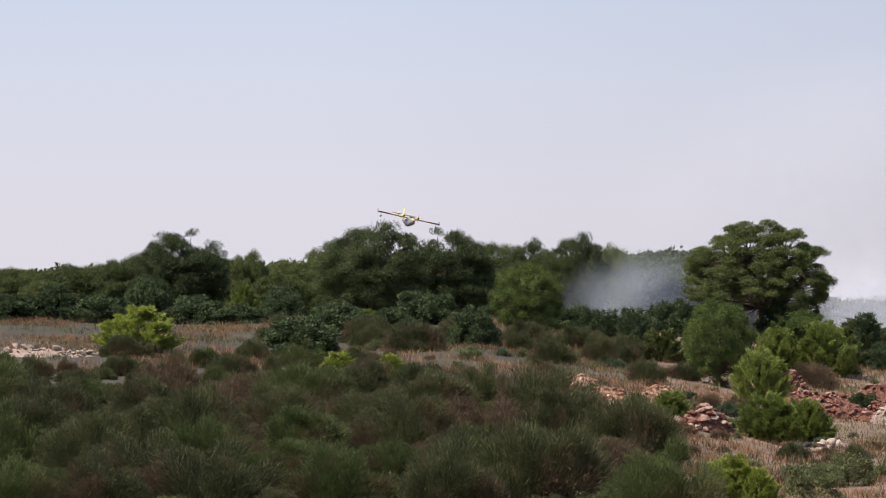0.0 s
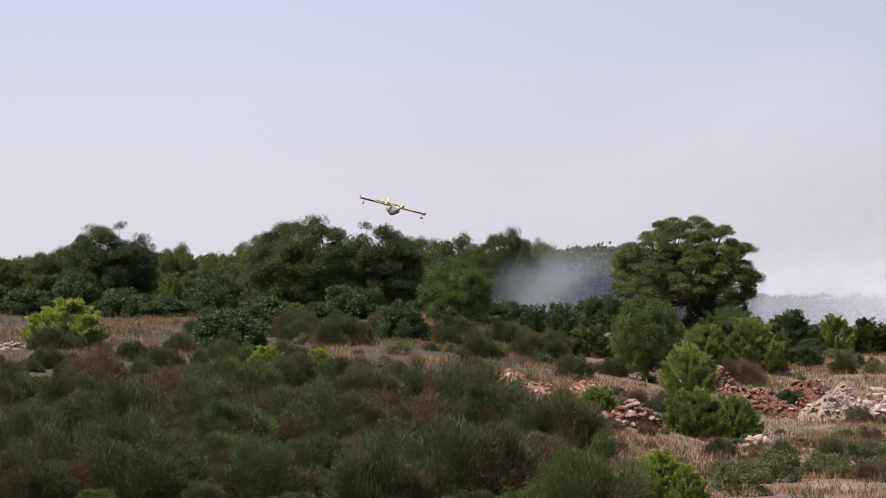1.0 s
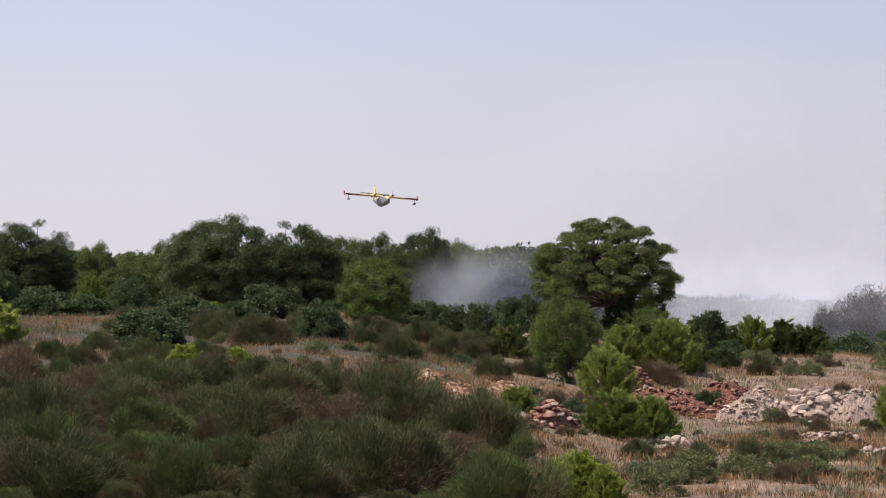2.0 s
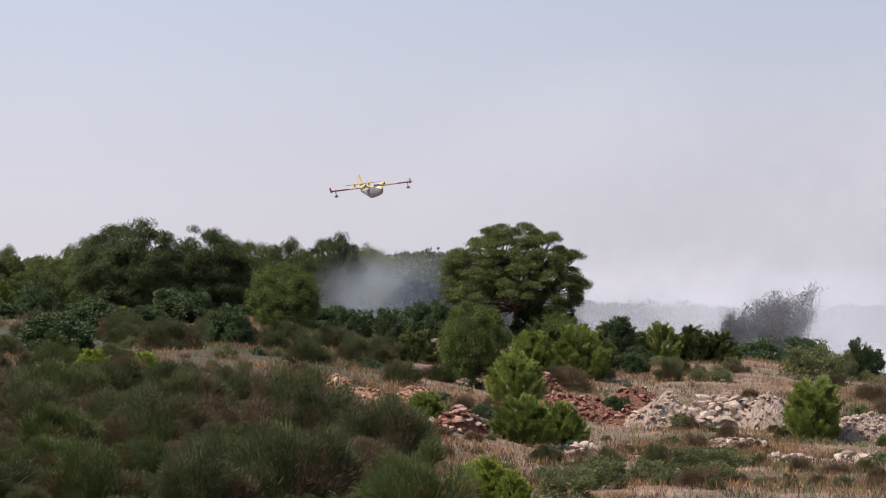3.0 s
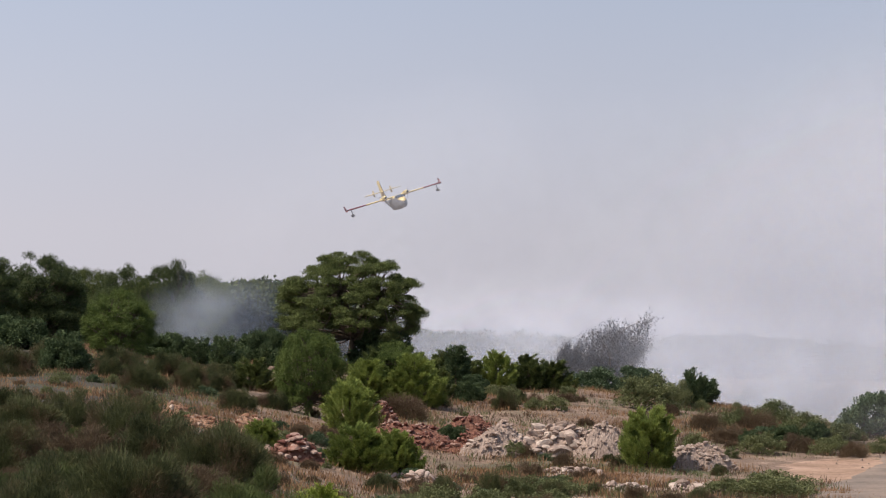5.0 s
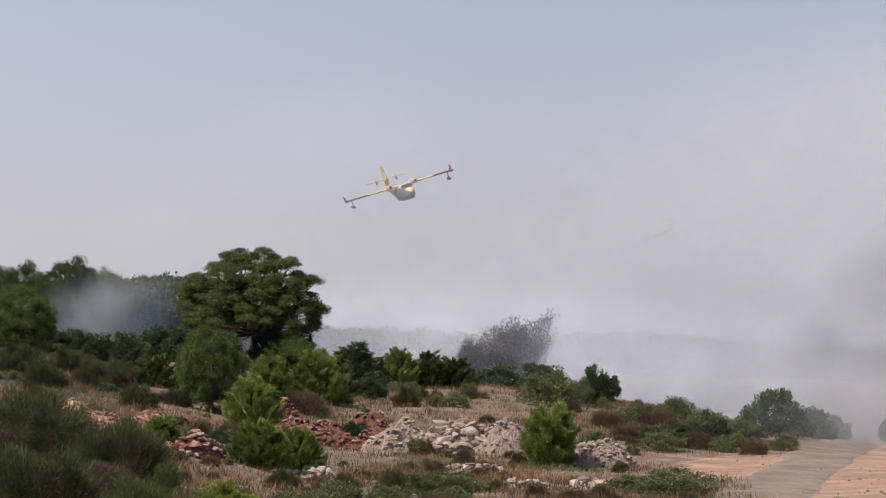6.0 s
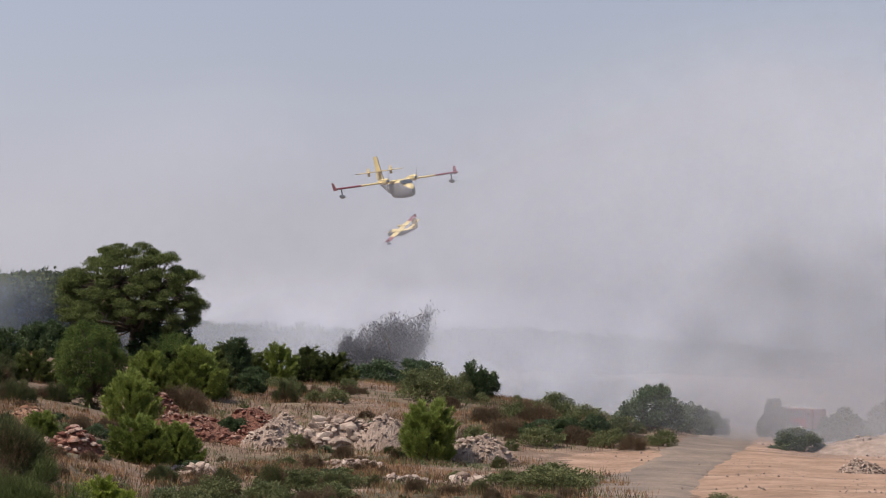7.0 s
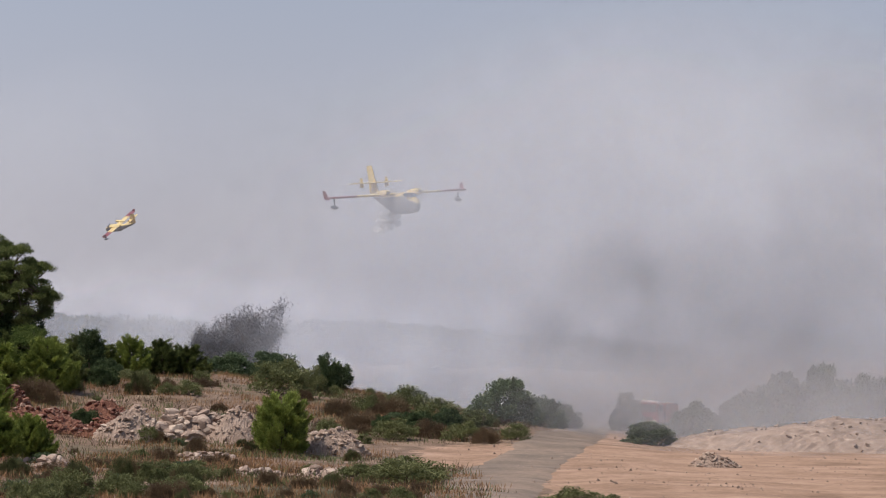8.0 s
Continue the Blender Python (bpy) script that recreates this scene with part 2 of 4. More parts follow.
def tube(points, radii, sides=7):
    """A tapered tube along points."""
    points, v, f = np.asarray(points, float), [], []
    for i, p in enumerate(points):
        d = unit(points[min(i + 1, len(points) - 1)] - points[max(i - 1, 0)])
        a = unit(np.cross(d, [0.31, 0.9, 0.2]))
        b = np.cross(d, a)
        for k in range(sides):
            w = 2 * math.pi * k / sides
            v.append(p + radii[i] * (a * math.cos(w) + b * math.sin(w)))
    for i in range(len(points) - 1):
        for k in range(sides):
            f.append((i * sides + k, i * sides + (k + 1) % sides, (i + 1) * sides + (k + 1) % sides, (i + 1) * sides + k))
    return np.array(v), np.array(f)


def join(pieces):
    vs, fs, n = [], [], 0
    for v, f in pieces:
        vs.append(v), fs.append(f + n)
        n += len(v)
    return np.concatenate(vs), np.concatenate(fs)


def limb(rng, a, b, r0, r1, bow=0.1, sides=6):
    a, b = np.asarray(a, float), np.asarray(b, float)
    t = np.linspace(0, 1, 6)[:, None]
    off = rng.normal(size=3) * bow * np.linalg.norm(b - a)
    return tube(a * (1 - t) + b * t + off * np.sin(t * math.pi), r0 + (r1 - r0) * t[:, 0], sides)


def leafy_stems(rng, clumps, r):
    return join([limb(rng, (rng.normal() * 0.1, rng.normal() * 0.1, -0.1), c * 0.8, r, r * 0.3, 0.08, 5) for c in clumps])


def shrub(name, mat, seed, leaf=0.11, count=13000, low=0.1, spike=0.25, narrow=0.45):
    """A rounded shrub, 2 m wide and 1.6 m high before scaling: clumps of leaves on forking stems."""
    rng = np.random.default_rng(seed)
    base = new(name)
    n = 46
    c, d = dome_clumps(rng, n, 0.86, 0.86, 1.3, low)
    c = np.concatenate([c, ball(rng, 12) * np.array([0.6, 0.6, 0.5]) + np.array([0, 0, 0.6])])
    c[:, 2] += 0.12
    k = rng.integers(0, len(c), count)
    rad = (0.16 + 0.14 * rng.random(len(c)))[k][:, None]
    off = ball(rng, count)
    pos = c[k] + off * rad * np.array([1.0, 1.0, 0.85])
    pos[:, 2] = np.maximum(pos[:, 2], 0.02)
    way = off * 0.4 + unit(c[k] + 1e-6) * 0.3 + np.array([0, 0, spike + 0.1]) + rng.normal(size=off.shape) * 0.6
    v, f = blades(rng, pos, way, leaf * (0.7 + 0.7 * rng.random(count)), leaf * narrow * (0.7 + 0.6 * rng.random(count)), 0.2, off + 0.5 * unit(c[k] + 1e-6) + np.array([0, 0, 0.3]))
    part("foliage", mesh_from("foliage", v, f, mat), base)
    sv, sf = leafy_stems(rng, c[:12], 0.03)
    part("branchwork", mesh_from("branchwork", sv, sf, M_BARK, True), base)
    return base


def young_pine(name, mat, seed, count=30000):
    """A bushy young pine, 2 m wide and 2.4 m high before scaling: upright shoots with brushes of thin needles."""
    rng = np.random.default_rng(seed)
    base = new(name)
    n = 210
    t = rng.random(n) ** 1.15
    r = 0.92 * (1 - 0.8 * t ** 2.8) * (0.3 + 0.7 * np.sqrt(rng.random(n))) * (0.72 + 0.28 * np.minimum(1, t / 0.25))
    w = rng.random(n) * 2 * math.pi
    lop = 1 + 0.2 * np.sin(w * 2 + seed) + 0.15 * np.sin(w * 3 + 2 * seed)
    c = np.stack([r * lop * np.cos(w), r * lop * np.sin(w), 0.08 + 1.85 * t * (0.75 + 0.4 * rng.random(n))], 1)
    k = rng.integers(0, n, count)
    along = rng.random((count, 1))
    out = unit(np.stack([np.cos(w) * 0.7, np.sin(w) * 0.7, np.full(n, 1.25)], 1) + rng.normal(size=(n, 3)) * 0.22)
    shoot = (0.3 + 0.3 * rng.random(n))[k][:, None]
    around = unit(rng.normal(size=(count, 3)))
    pos = c[k] + out[k] * (along - 0.3) * shoot + around * 0.03
    way = out[k] * 0.9 + around * (0.95 - 0.5 * along)
    outer = np.stack([c[k, 0], c[k, 1], np.full(count, 0.45)], 1)
    v, f = blades(rng, pos, way, 0.13 * (0.7 + 0.6 * rng.random(count)), 0.024, 0.1, around * 0.5 + outer)
    part("needles", mesh_from("needles", v, f, mat), base)
    trunk = [limb(rng, (0, 0, -0.1), (0.03, 0.05, 2.0), 0.05, 0.012, 0.02, 6)] + [limb(rng, (0, 0, 0.1 + c[i, 2] * 0.5), c[i], 0.02, 0.006, 0.05, 4) for i in range(0, n, 4)]
    tv, tf = join(trunk)
    part("trunk", mesh_from("trunk", tv, tf, M_BARK, True), base)
    return base


def broom(name, mat, seed, count=34000):
    """A broom bush, 4 m wide and 2 m high before scaling: rounded fuzzy lumps of thin rush-like stems, deep gaps between them."""
    rng = np.random.default_rng(seed)
    base = new(name)
    n = 30
    turn_ = np.arange(n) * 2.39996 + seed
    up = (np.arange(n) + 0.5) / n
    d = unit(np.stack([np.sqrt(1 - up ** 2) * np.cos(turn_), np.sqrt(1 - up ** 2) * np.sin(turn_), up], 1) + rng.normal(size=(n, 3)) * 0.16)
    d[:, 2] = np.abs(d[:, 2])
    w = np.arctan2(d[:, 1], d[:, 0])
    lop = 1 + 0.18 * np.sin(2 * w + seed) + 0.14 * np.sin(3 * w + 1.7 * seed)
    c = d * (lop * (0.62 + 0.3 * rng.random(n)))[:, None] * np.array([1.6, 1.6, 1.45])
    k = rng.integers(0, n, count)
    rad = (0.36 + 0.24 * rng.random(n))[k][:, None]
    off = unit(rng.normal(size=(count, 3))) * rng.random((count, 1)) ** 0.45
    pos = c[k] + off * rad * np.array([1, 1, 0.95])
    pos[:, 2] = np.maximum(pos[:, 2], 0.0)
    way = unit(d[k] * 0.6 + off * 0.75 + np.array([0, 0, 0.45])) + rng.normal(size=off.shape) * 0.3
    v, f = blades(rng, pos, way, 0.17 * (0.5 + 0.9 * rng.random(count)), 0.016, 0.0, off + 0.5 * d[k] + np.array([0, 0, 0.25]))
    part("foliage", mesh_from("foliage", v, f, mat), base)
    sv, sf = join([limb(rng, (0, 0, -0.1), q * 0.85, 0.04, 0.012, 0.07, 4) for q in c[::2]])
    part("woody_base", mesh_from("woody_base", sv, sf, M_BARK, True), base)
    return base


def juniper(name, mat, seed, count=4200):
    """A pointed juniper, 1.4 m wide and 2 m high before scaling: steep feathery shoots."""
    rng = np.random.default_rng(seed)
    base = new(name)
    n = 60
    w, t = rng.random(n) * 2 * math.pi, rng.random(n)
    r = 0.62 * (1 - t) ** 0.6 * (0.5 + 0.5 * rng.random(n))
    root = np.stack([np.cos(w) * r * 0.6, np.sin(w) * r * 0.6, 0.05 + 1.25 * t], 1)
    lean = unit(np.stack([np.cos(w) * 0.55, np.sin(w) * 0.55, 1.0 + 0.5 * rng.random(n)], 1))
    k = rng.integers(0, n, count)
    up = rng.random((count, 1))
    pos = root[k] + lean[k] * up * 0.6 + rng.normal(size=(count, 3)) * 0.09 * (1.15 - up)
    way = lean[k] + rng.normal(size=(count, 3)) * 0.45
    v, f = blades(rng, pos, way, 0.12 * (0.7 + 0.6 * rng.random(count)), 0.045, 0.1)
    part("foliage", mesh_from("foliage", v, f, mat), base)
    tv, tf = limb(rng, (0, 0, -0.1), (0, 0.03, 1.6), 0.05, 0.01, 0.02)
    part("trunk", mesh_from("trunk", tv, tf, M_BARK, True), base)
    return base


def pine(name, mat, seed, width=8.0, high=7.0, clear=0.2, pads=60, count=30000, flat=0.5, under=-0.45, leaf=0.22, pad=0.095, uneven=1.0):
    """A broad pine: forked trunk, spreading limbs, needle pads in uneven layers round a domed crown. clear: the bare share of the height."""
    rng = np.random.default_rng(seed)
    base = new(name)
    turn_, rise = np.arange(pads) * 2.39996, under + (0.97 - under) * (np.arange(pads) + 0.5) / pads
    flat_r = np.sqrt(1 - rise ** 2)
    d = unit(np.stack([flat_r * np.cos(turn_), flat_r * np.sin(turn_), rise], 1) + rng.normal(size=(pads, 3)) * 0.1)
    reach = np.where(rng.random(pads) < 0.3, 0.35 + 0.4 * rng.random(pads), 0.84 + 0.16 * rng.random(pads))[:, None]
    w = np.arctan2(d[:, 1], d[:, 0])
    lop = (1 + uneven * (0.09 * np.sin(2 * w + seed) + 0.08 * np.sin(3 * w + 2.1 * seed)))[:, None]
    rad = width * pad * (0.75 + 0.6 * rng.random(pads))
    half = high * (1 - clear) / (1 - under)
    c = d * reach * lop * np.array([width * 0.42, width * 0.42, half * 0.88])
    c[:, 2] = np.maximum(c[:, 2], under * half * 0.9) + high * clear - under * half
    k = rng.choice(pads, count, p=rad ** 2 / np.sum(rad ** 2))
    off = unit(rng.normal(size=(count, 3))) * (0.55 + 0.45 * rng.random((count, 1)) ** 0.5)
    off[:, 2] = np.abs(off[:, 2]) - 0.4 * rng.random(count)
    tuft = np.clip(rng.normal(size=(pads, 9, 3)) * 0.3, -0.5, 0.5)
    off = off * 0.75 + tuft[k, rng.integers(0, 9, count)]
    pos = c[k] + off * rad[k][:, None] * np.array([1.0, 1.0, flat * 1.4])
    pos[:, 2] = np.maximum(pos[:, 2], 0.1)
    way = off * 0.35 + d[k] * 0.2 + np.array([0, 0, 0.25]) + rng.normal(size=off.shape) * 0.6
    v, f = blades(rng, pos, way, leaf * (0.7 + 0.7 * rng.random(count)), leaf * 0.34, 0.15, off * np.array([1, 1, 1.3]) + 0.45 * d[k] + np.array([0, 0, 0.25]), 0.4)
    part("crown", mesh_from("crown", v, f, mat), base)
    fork = np.array([0.02 * width, 0.1, max(0.6, high * clear * 1.1)])
    wood = [limb(rng, (0, 0, -0.3), fork, 0.034 * high, 0.026 * high, 0.03, 9)]
    mains = [fork + np.array([math.cos(q) * width * 0.17, math.sin(q) * width * 0.17, high * (1 - clear) * 0.45]) for q in (0.4, 2.0, 3.4, 5.0)]
    for q in mains:
        wood.append(limb(rng, fork, q, 0.02 * high, 0.011 * high, 0.08, 7))
    for q in c:
        s = min(mains + [fork], key=lambda e: np.linalg.norm(e - q) + (1.5 if q[2] < e[2] else 0))
        wood.append(limb(rng, s, q - np.array([0, 0, 0.1]), 0.008 * high, 0.003 * high, 0.08, 5))
    tv, tf = join(wood)
    part("trunk", mesh_from("trunk", tv, tf, M_BARK, True), base)
    return base


def burnt_tree(name, seed, count=14000):
    """A scorched tree, about 4 m high, swept to +x by the wind: forked limbs with drooping sprays of withered leaves."""
    rng = np.random.default_rng(seed)
    base = new(name)
    fork = np.array([0.2, 0, 0.7])
    wood, tips = [limb(rng, (0, 0, -0.2), fork, 0.13, 0.09, 0.06, 7)], []
    for i in range(30):
        q, h = rng.random(), rng.random()
        b = fork + np.array([-1.3 + 2.7 * q + 0.5 * h, rng.normal() * 0.7, (0.5 + 2.7 * h) * (0.7 + 0.35 * q)])
        wood.append(limb(rng, fork * (0.6 + 0.4 * h), b, 0.045, 0.012, 0.07, 5))
        tips += [fork + (b - fork) * g + np.array([0.15 * g, 0, 0]) for g in np.linspace(0.45, 1.0, 6)]
    tips = np.array(tips)
    k = rng.integers(0, len(tips), count)
    off = rng.normal(size=(count, 3)) * np.array([0.2, 0.2, 0.19])
    pos = tips[k] + off
    v, f = blades(rng, pos, rng.normal(size=(count, 3)) * 0.4 + np.array([0.35, 0, -0.7]), 0.16, 0.035, 0.1, off + np.array([0, 0, 0.1]))
    part("foliage", mesh_from("foliage", v, f, M_CHAR), base)
    tv, tf = join(wood)
    part("trunk", mesh_from("trunk", tv, tf, M_BARK, True), base)
    return base


KINDS = {  # builder, natural width, natural height
    "pine": (lambda s: pine("pine_tree", M_PINE_DARK, 10 + s, 8.0, 7.0, 0.06, 190, 100000, 0.6, -0.6, 0.14, 0.076, 0.45), 8.0, 7.0),
    "green_pine": (lambda s: pine("pine_tree", M_PINE, 20 + s, 6.5, 6.0, 0.03, 170, 80000, 0.65, -0.65, 0.13, 0.08, 0.45), 6.5, 6.0),
    "round_pine": (lambda s: pine("pine_tree", M_MID, 30 + s, 4.6, 3.8, 0.02, 150, 52000, 0.8, -0.65, 0.1, 0.066), 4.6, 3.8),
    "shrub": (lambda s: shrub("evergreen_shrub", M_SHRUB, 40 + s), 2.0, 1.6),
    "pale_shrub": (lambda s: shrub("grey_green_shrub", M_PALE, 50 + s, 0.1, 7000, 0.05, 0.5), 2.0, 1.6),
    "young": (lambda s: young_pine("young_pine", M_YOUNG, 60 + s), 2.0, 2.4),
    "bush": (lambda s: young_pine("bushy_pine", M_PINE, 140 + s, 36000), 2.0, 2.4),
    "lime": (lambda s: young_pine("young_pine", M_LIME, 70 + s), 2.0, 2.4),
    "broom": (lambda s: broom("broom_bush", M_BROOM, 80 + s), 4.0, 2.0),
    "green_broom": (lambda s: broom("broom_bush", M_BROOM_GREEN, 90 + s), 4.0, 2.0),
    "brown": (lambda s: broom("withered_bush", M_BROWN, 100 + s, 18000), 4.0, 2.0),
    "weed": (lambda s: shrub("green_weed", M_WEED, 110 + s, 0.1, 4500, 0.0, 0.6), 2.0, 1.6),
    "juniper": (lambda s: juniper("juniper_bush", M_SHRUB, 120 + s), 1.4, 2.0),
}
GROWN, TURN = {}, random.Random(5)


def plant(kind, x, y, wide, high, label, category, group="", variants=3, sink=0.05):
    """Sets a plant of that width and height on the land; alike plants share their meshes."""
    build, w0, h0 = KINDS[kind]
    s = TURN.randrange(variants)
    first = (kind, s) not in GROWN
    if first:
        GROWN[kind, s] = build(s)
    ob = GROWN[kind, s]
    size = (wide / w0, wide / w0, high / h0)
    at = Matrix.LocRotScale((x, y, gz(x, y) - sink), Euler((0, 0, TURN.uniform(0, 2 * math.pi))), None)
    if first:
        ob.matrix_basis = at @ Matrix.Diagonal((*size, 1))
    else:
        ob = copy_thing(ob, at @ Matrix.Diagonal((*(a / b for a, b in zip(size, ob.scale)), 1)))
    return tagged(ob, label, category, group)

# ---- woods and scrub ----
lone = pine("pine_tree", M_PINE, 3, 10.6, 8.0, 0.25, 230, 190000, 0.42, -0.3, 0.12, 0.05, 0.3)
lone.matrix_basis = pose(20.0, 245.2, gz(20.0, 245.2) - 0.1, 0, 0, 40)
tagged(lone, "lone broad-crowned pine with bare lower trunk", "tree")

for i, (x, y, k) in enumerate([(39.2, 284.0, 0.7), (41.9, 285.3, 0.96)]):
    scorched = burnt_tree("scorched_tree", 130 + i)
    scorched.matrix_basis = pose(x, y, gz(x, y) - 0.1, 0, 0, -8) @ Matrix.Scale(1.7 * k, 4)
    tagged(scorched, "scorched grey tree bent over in smoke", "tree", "scorched trees")
for x, y, w, h in [(-17.6, 261.4, 7.23, 6.29), (-4.5, 250.0, 7.63, 6.51), (0.2, 256.0, 7.44, 6.26), (6.4, 274.9, 5.6, 6.47), (9.9, 289.8, 5.48, 7.42), (-6.6, 261.9, 4.95, 5.82)]:
    plant("pine", x, y, w, h, "broad dark green pine in the wood", "tree", "trees of the wood", 3, 0.2)
for x, y, w, h in [(-35.7, 287.8, 6.74, 4.37), (-30.5, 278.3, 6.1, 4.11), (-28.0, 298.7, 7.41, 4.66), (-23.5, 289.0, 5.48, 5.01), (-13.5, 269.7, 3.73, 5.1), (-10.1, 274.8, 5.99, 4.72), (-8.4, 284.9, 4.56, 5.9), (3.9, 280.0, 5.29, 6.11), (13.1, 299.7, 5.23, 6.59), (-16.9, 299.5, 5.23, 5.09), (2.9, 262.0, 4.19, 4.12), (7.7, 264.9, 3.47, 5.32), (-26.7, 260.6, 4.57, 3.01), (-11.2, 261.8, 4.57, 3.48), (15.9, 299.6, 4.36, 2.01)]:
    plant("green_pine", x, y, w, h, "mid-green bushy pine in the wood", "tree", "trees of the wood", 3, 0.2)
for x, y, w, h in [(5.0, 225.9, 4.93, 4.05), (13.5, 191.9, 4.0, 4.6), (19.9, 213.6, 3.9, 3.4)]:
    plant("round_pine", x, y, w, h, "bright green rounded pine before the wood", "tree", "young pines", 3)
for x, y, w, h in [(-26.4, 234.5, 3.77, 1.99), (-23.7, 236.8, 3.11, 2.46), (-20.5, 233.1, 4.42, 1.96), (-18.3, 241.3, 3.17, 3.05), (-14.8, 231.5, 4.05, 2.0), (-9.9, 239.8, 2.79, 2.62), (-12.1, 229.7, 3.68, 1.44), (-7.0, 194.3, 4.1, 2.2), (-5.7, 214.9, 4.06, 2.14), (-1.1, 228.0, 4.14, 2.46), (1.6, 201.6, 2.64, 2.46), (-3.1, 225.0, 2.94, 1.41), (7.6, 231.9, 3.03, 1.99), (14.1, 244.6, 3.56, 2.26), (21.8, 244.0, 4.27, 3.42), (17.4, 242.0, 3.4, 2.7), (16.0, 240.0, 2.6, 2.2), (23.0, 233.9, 2.39, 2.03), (24.5, 218.2, 1.91, 1.47), (14.2, 237.6, 3.11, 2.8), (38.7, 198.7, 2.06, 1.18), (40.6, 200.0, 1.78, 1.33), (36.2, 194.2, 1.44, 1.0), (25.6, 225.7, 1.98, 1.32), (20.5, 189.7, 1.66, 1.25)]:
    plant("shrub", x, y, w, h, "dark glossy evergreen shrub beside the wood", "shrub", "evergreen shrubs")
for x, y, w, h in [(19.0, 214.2, 3.75, 2.83), (24.8, 230.7, 3.71, 2.24), (29.6, 232.3, 2.89, 2.21), (11.6, 206.2, 2.4, 1.8), (22.4, 218.9, 2.56, 2.16), (31.2, 232.9, 2.73, 2.02)]:
    plant("bush", x, y, w, h, "dense olive-green bushy pine", "shrub", "young pines")
for x, y, w, h in [(20.6, 211.1, 3.2, 3.0), (18.2, 211.5, 3.0, 2.4), (14.9, 183.3, 2.67, 2.67), (13.1, 155.9, 2.61, 2.18), (15.4, 163.4, 2.15, 1.91), (27.4, 230.4, 2.7, 2.35), (27.8, 174.6, 3.03, 3.13), (-4.4, 228.0, 1.66, 0.99), (9.2, 156.6, 1.71, 1.37), (21.6, 214.0, 1.9, 2.3), (-11.9, 231.7, 2.02, 2.28), (16.7, 198.2, 2.31, 1.73), (15.1, 163.9, 2.15, 1.91)]:
    plant("young", x, y, w, h, "bright green bushy young pine", "shrub", "young pines")
for x, y, w, h in [(-15.2, 193.6, 4.23, 2.37), (8.3, 110.9, 2.02, 1.54), (8.9, 109.0, 1.27, 1.27), (-2.4, 172.7, 1.51, 1.2), (-4.7, 176.4, 1.8, 1.03)]:
    plant("lime", x, y, w, h, "bright yellow-green bushy young pine", "shrub", "young pines")
for x, y, w, h in [(9.4, 224.8, 2.45, 2.13), (10.8, 221.7, 2.58, 2.36), (8.5, 227.8, 1.66, 1.89), (39.3, 229.6, 2.1, 2.78), (41.2, 236.4, 2.44, 1.8), (24.7, 226.7, 2.32, 2.91), (18.4, 239.3, 2.09, 0.52)]:
    plant("juniper", x, y, w, h, "dark pointed juniper among the scrub", "shrub", "junipers")
for x, y, w, h in [(1.0, 206.0, 3.4, 1.7), (4.4, 205.0, 3.2, 1.6), (7.2, 207.0, 3.3, 1.7), (9.7, 206.0, 2.8, 1.5), (-4.0, 206.0, 3.6, 1.8), (-8.0, 208.0, 4.0, 1.8), (-3.6, 199.0, 3.0, 1.4), (16.6, 140.0, 1.6, 1.3), (13.2, 147.0, 1.8, 1.0), (18.0, 134.0, 1.5, 1.1), (-1.4, 194.6, 4.24, 1.92), (3.8, 197.8, 2.01, 1.44), (8.0, 198.5, 2.45, 1.73), (9.5, 200.4, 2.62, 1.31), (25.8, 211.9, 1.55, 1.49), (5.2, 203.6, 2.07, 1.18), (9.6, 184.9, 2.15, 1.34), (14.4, 136.1, 1.39, 1.23), (14.2, 133.9, 1.37, 1.37), (11.8, 190.4, 1.66, 1.11), (5.2, 189.4, 2.48, 1.65)]:
    plant("broom", x, y, w, h, "dark olive broom bush on dry grass", "shrub", "broom bushes")
for x, y, w, h in [(17.5, 138.0, 1.8, 1.0), (12.9, 125.0, 2.2, 1.1), (19.5, 143.0, 2.2, 0.9), (15.0, 128.0, 1.8, 1.0), (17.2, 129.0, 2.0, 0.9), (5.6, 191.6, 2.09, 1.06), (22.6, 181.8, 1.33, 0.91), (11.1, 117.0, 1.88, 1.2), (29.7, 125.2, 2.81, 0.82), (30.6, 123.8, 1.67, 0.63), (28.1, 147.5, 2.84, 0.87), (26.2, 145.5, 2.15, 0.73), (34.9, 220.0, 3.72, 2.2), (27.8, 144.6, 3.0, 1.07), (37.9, 227.2, 2.01, 1.84), (10.4, 161.0, 1.41, 0.82), (35.7, 188.5, 2.51, 1.17), (39.3, 189.2, 2.25, 1.12), (37.9, 208.6, 2.46, 1.23), (41.2, 205.9, 3.05, 1.37), (42.2, 200.7, 2.68, 1.19), (42.1, 190.1, 1.7, 0.85), (42.1, 219.0, 2.92, 1.3), (32.5, 189.4, 1.4, 0.84), (28.6, 213.3, 1.88, 0.94), (26.5, 216.6, 1.59, 1.27), (28.5, 146.8, 3.26, 1.04), (9.1, 225.8, 2.3, 0.47)]:
    plant("weed", x, y, w, h, "low light green weedy bush", "shrub", "green weeds")
for x, y, w, h in [(76.5, 388.8, 9.79, 3.57), (76.9, 368.2, 6.01, 3.28), (46.0, 211.0, 4.08, 2.94), (49.5, 216.4, 2.9, 1.97), (75.2, 400.6, 5.33, 2.67), (37.6, 257.3, 4.91, 1.91), (40.5, 258.9, 4.19, 2.47), (56.0, 238.5, 2.14, 1.71)]:
    plant("pale_shrub", x, y, w, h, "grey-green shrub in thin smoke", "shrub", "smoky shrubs")
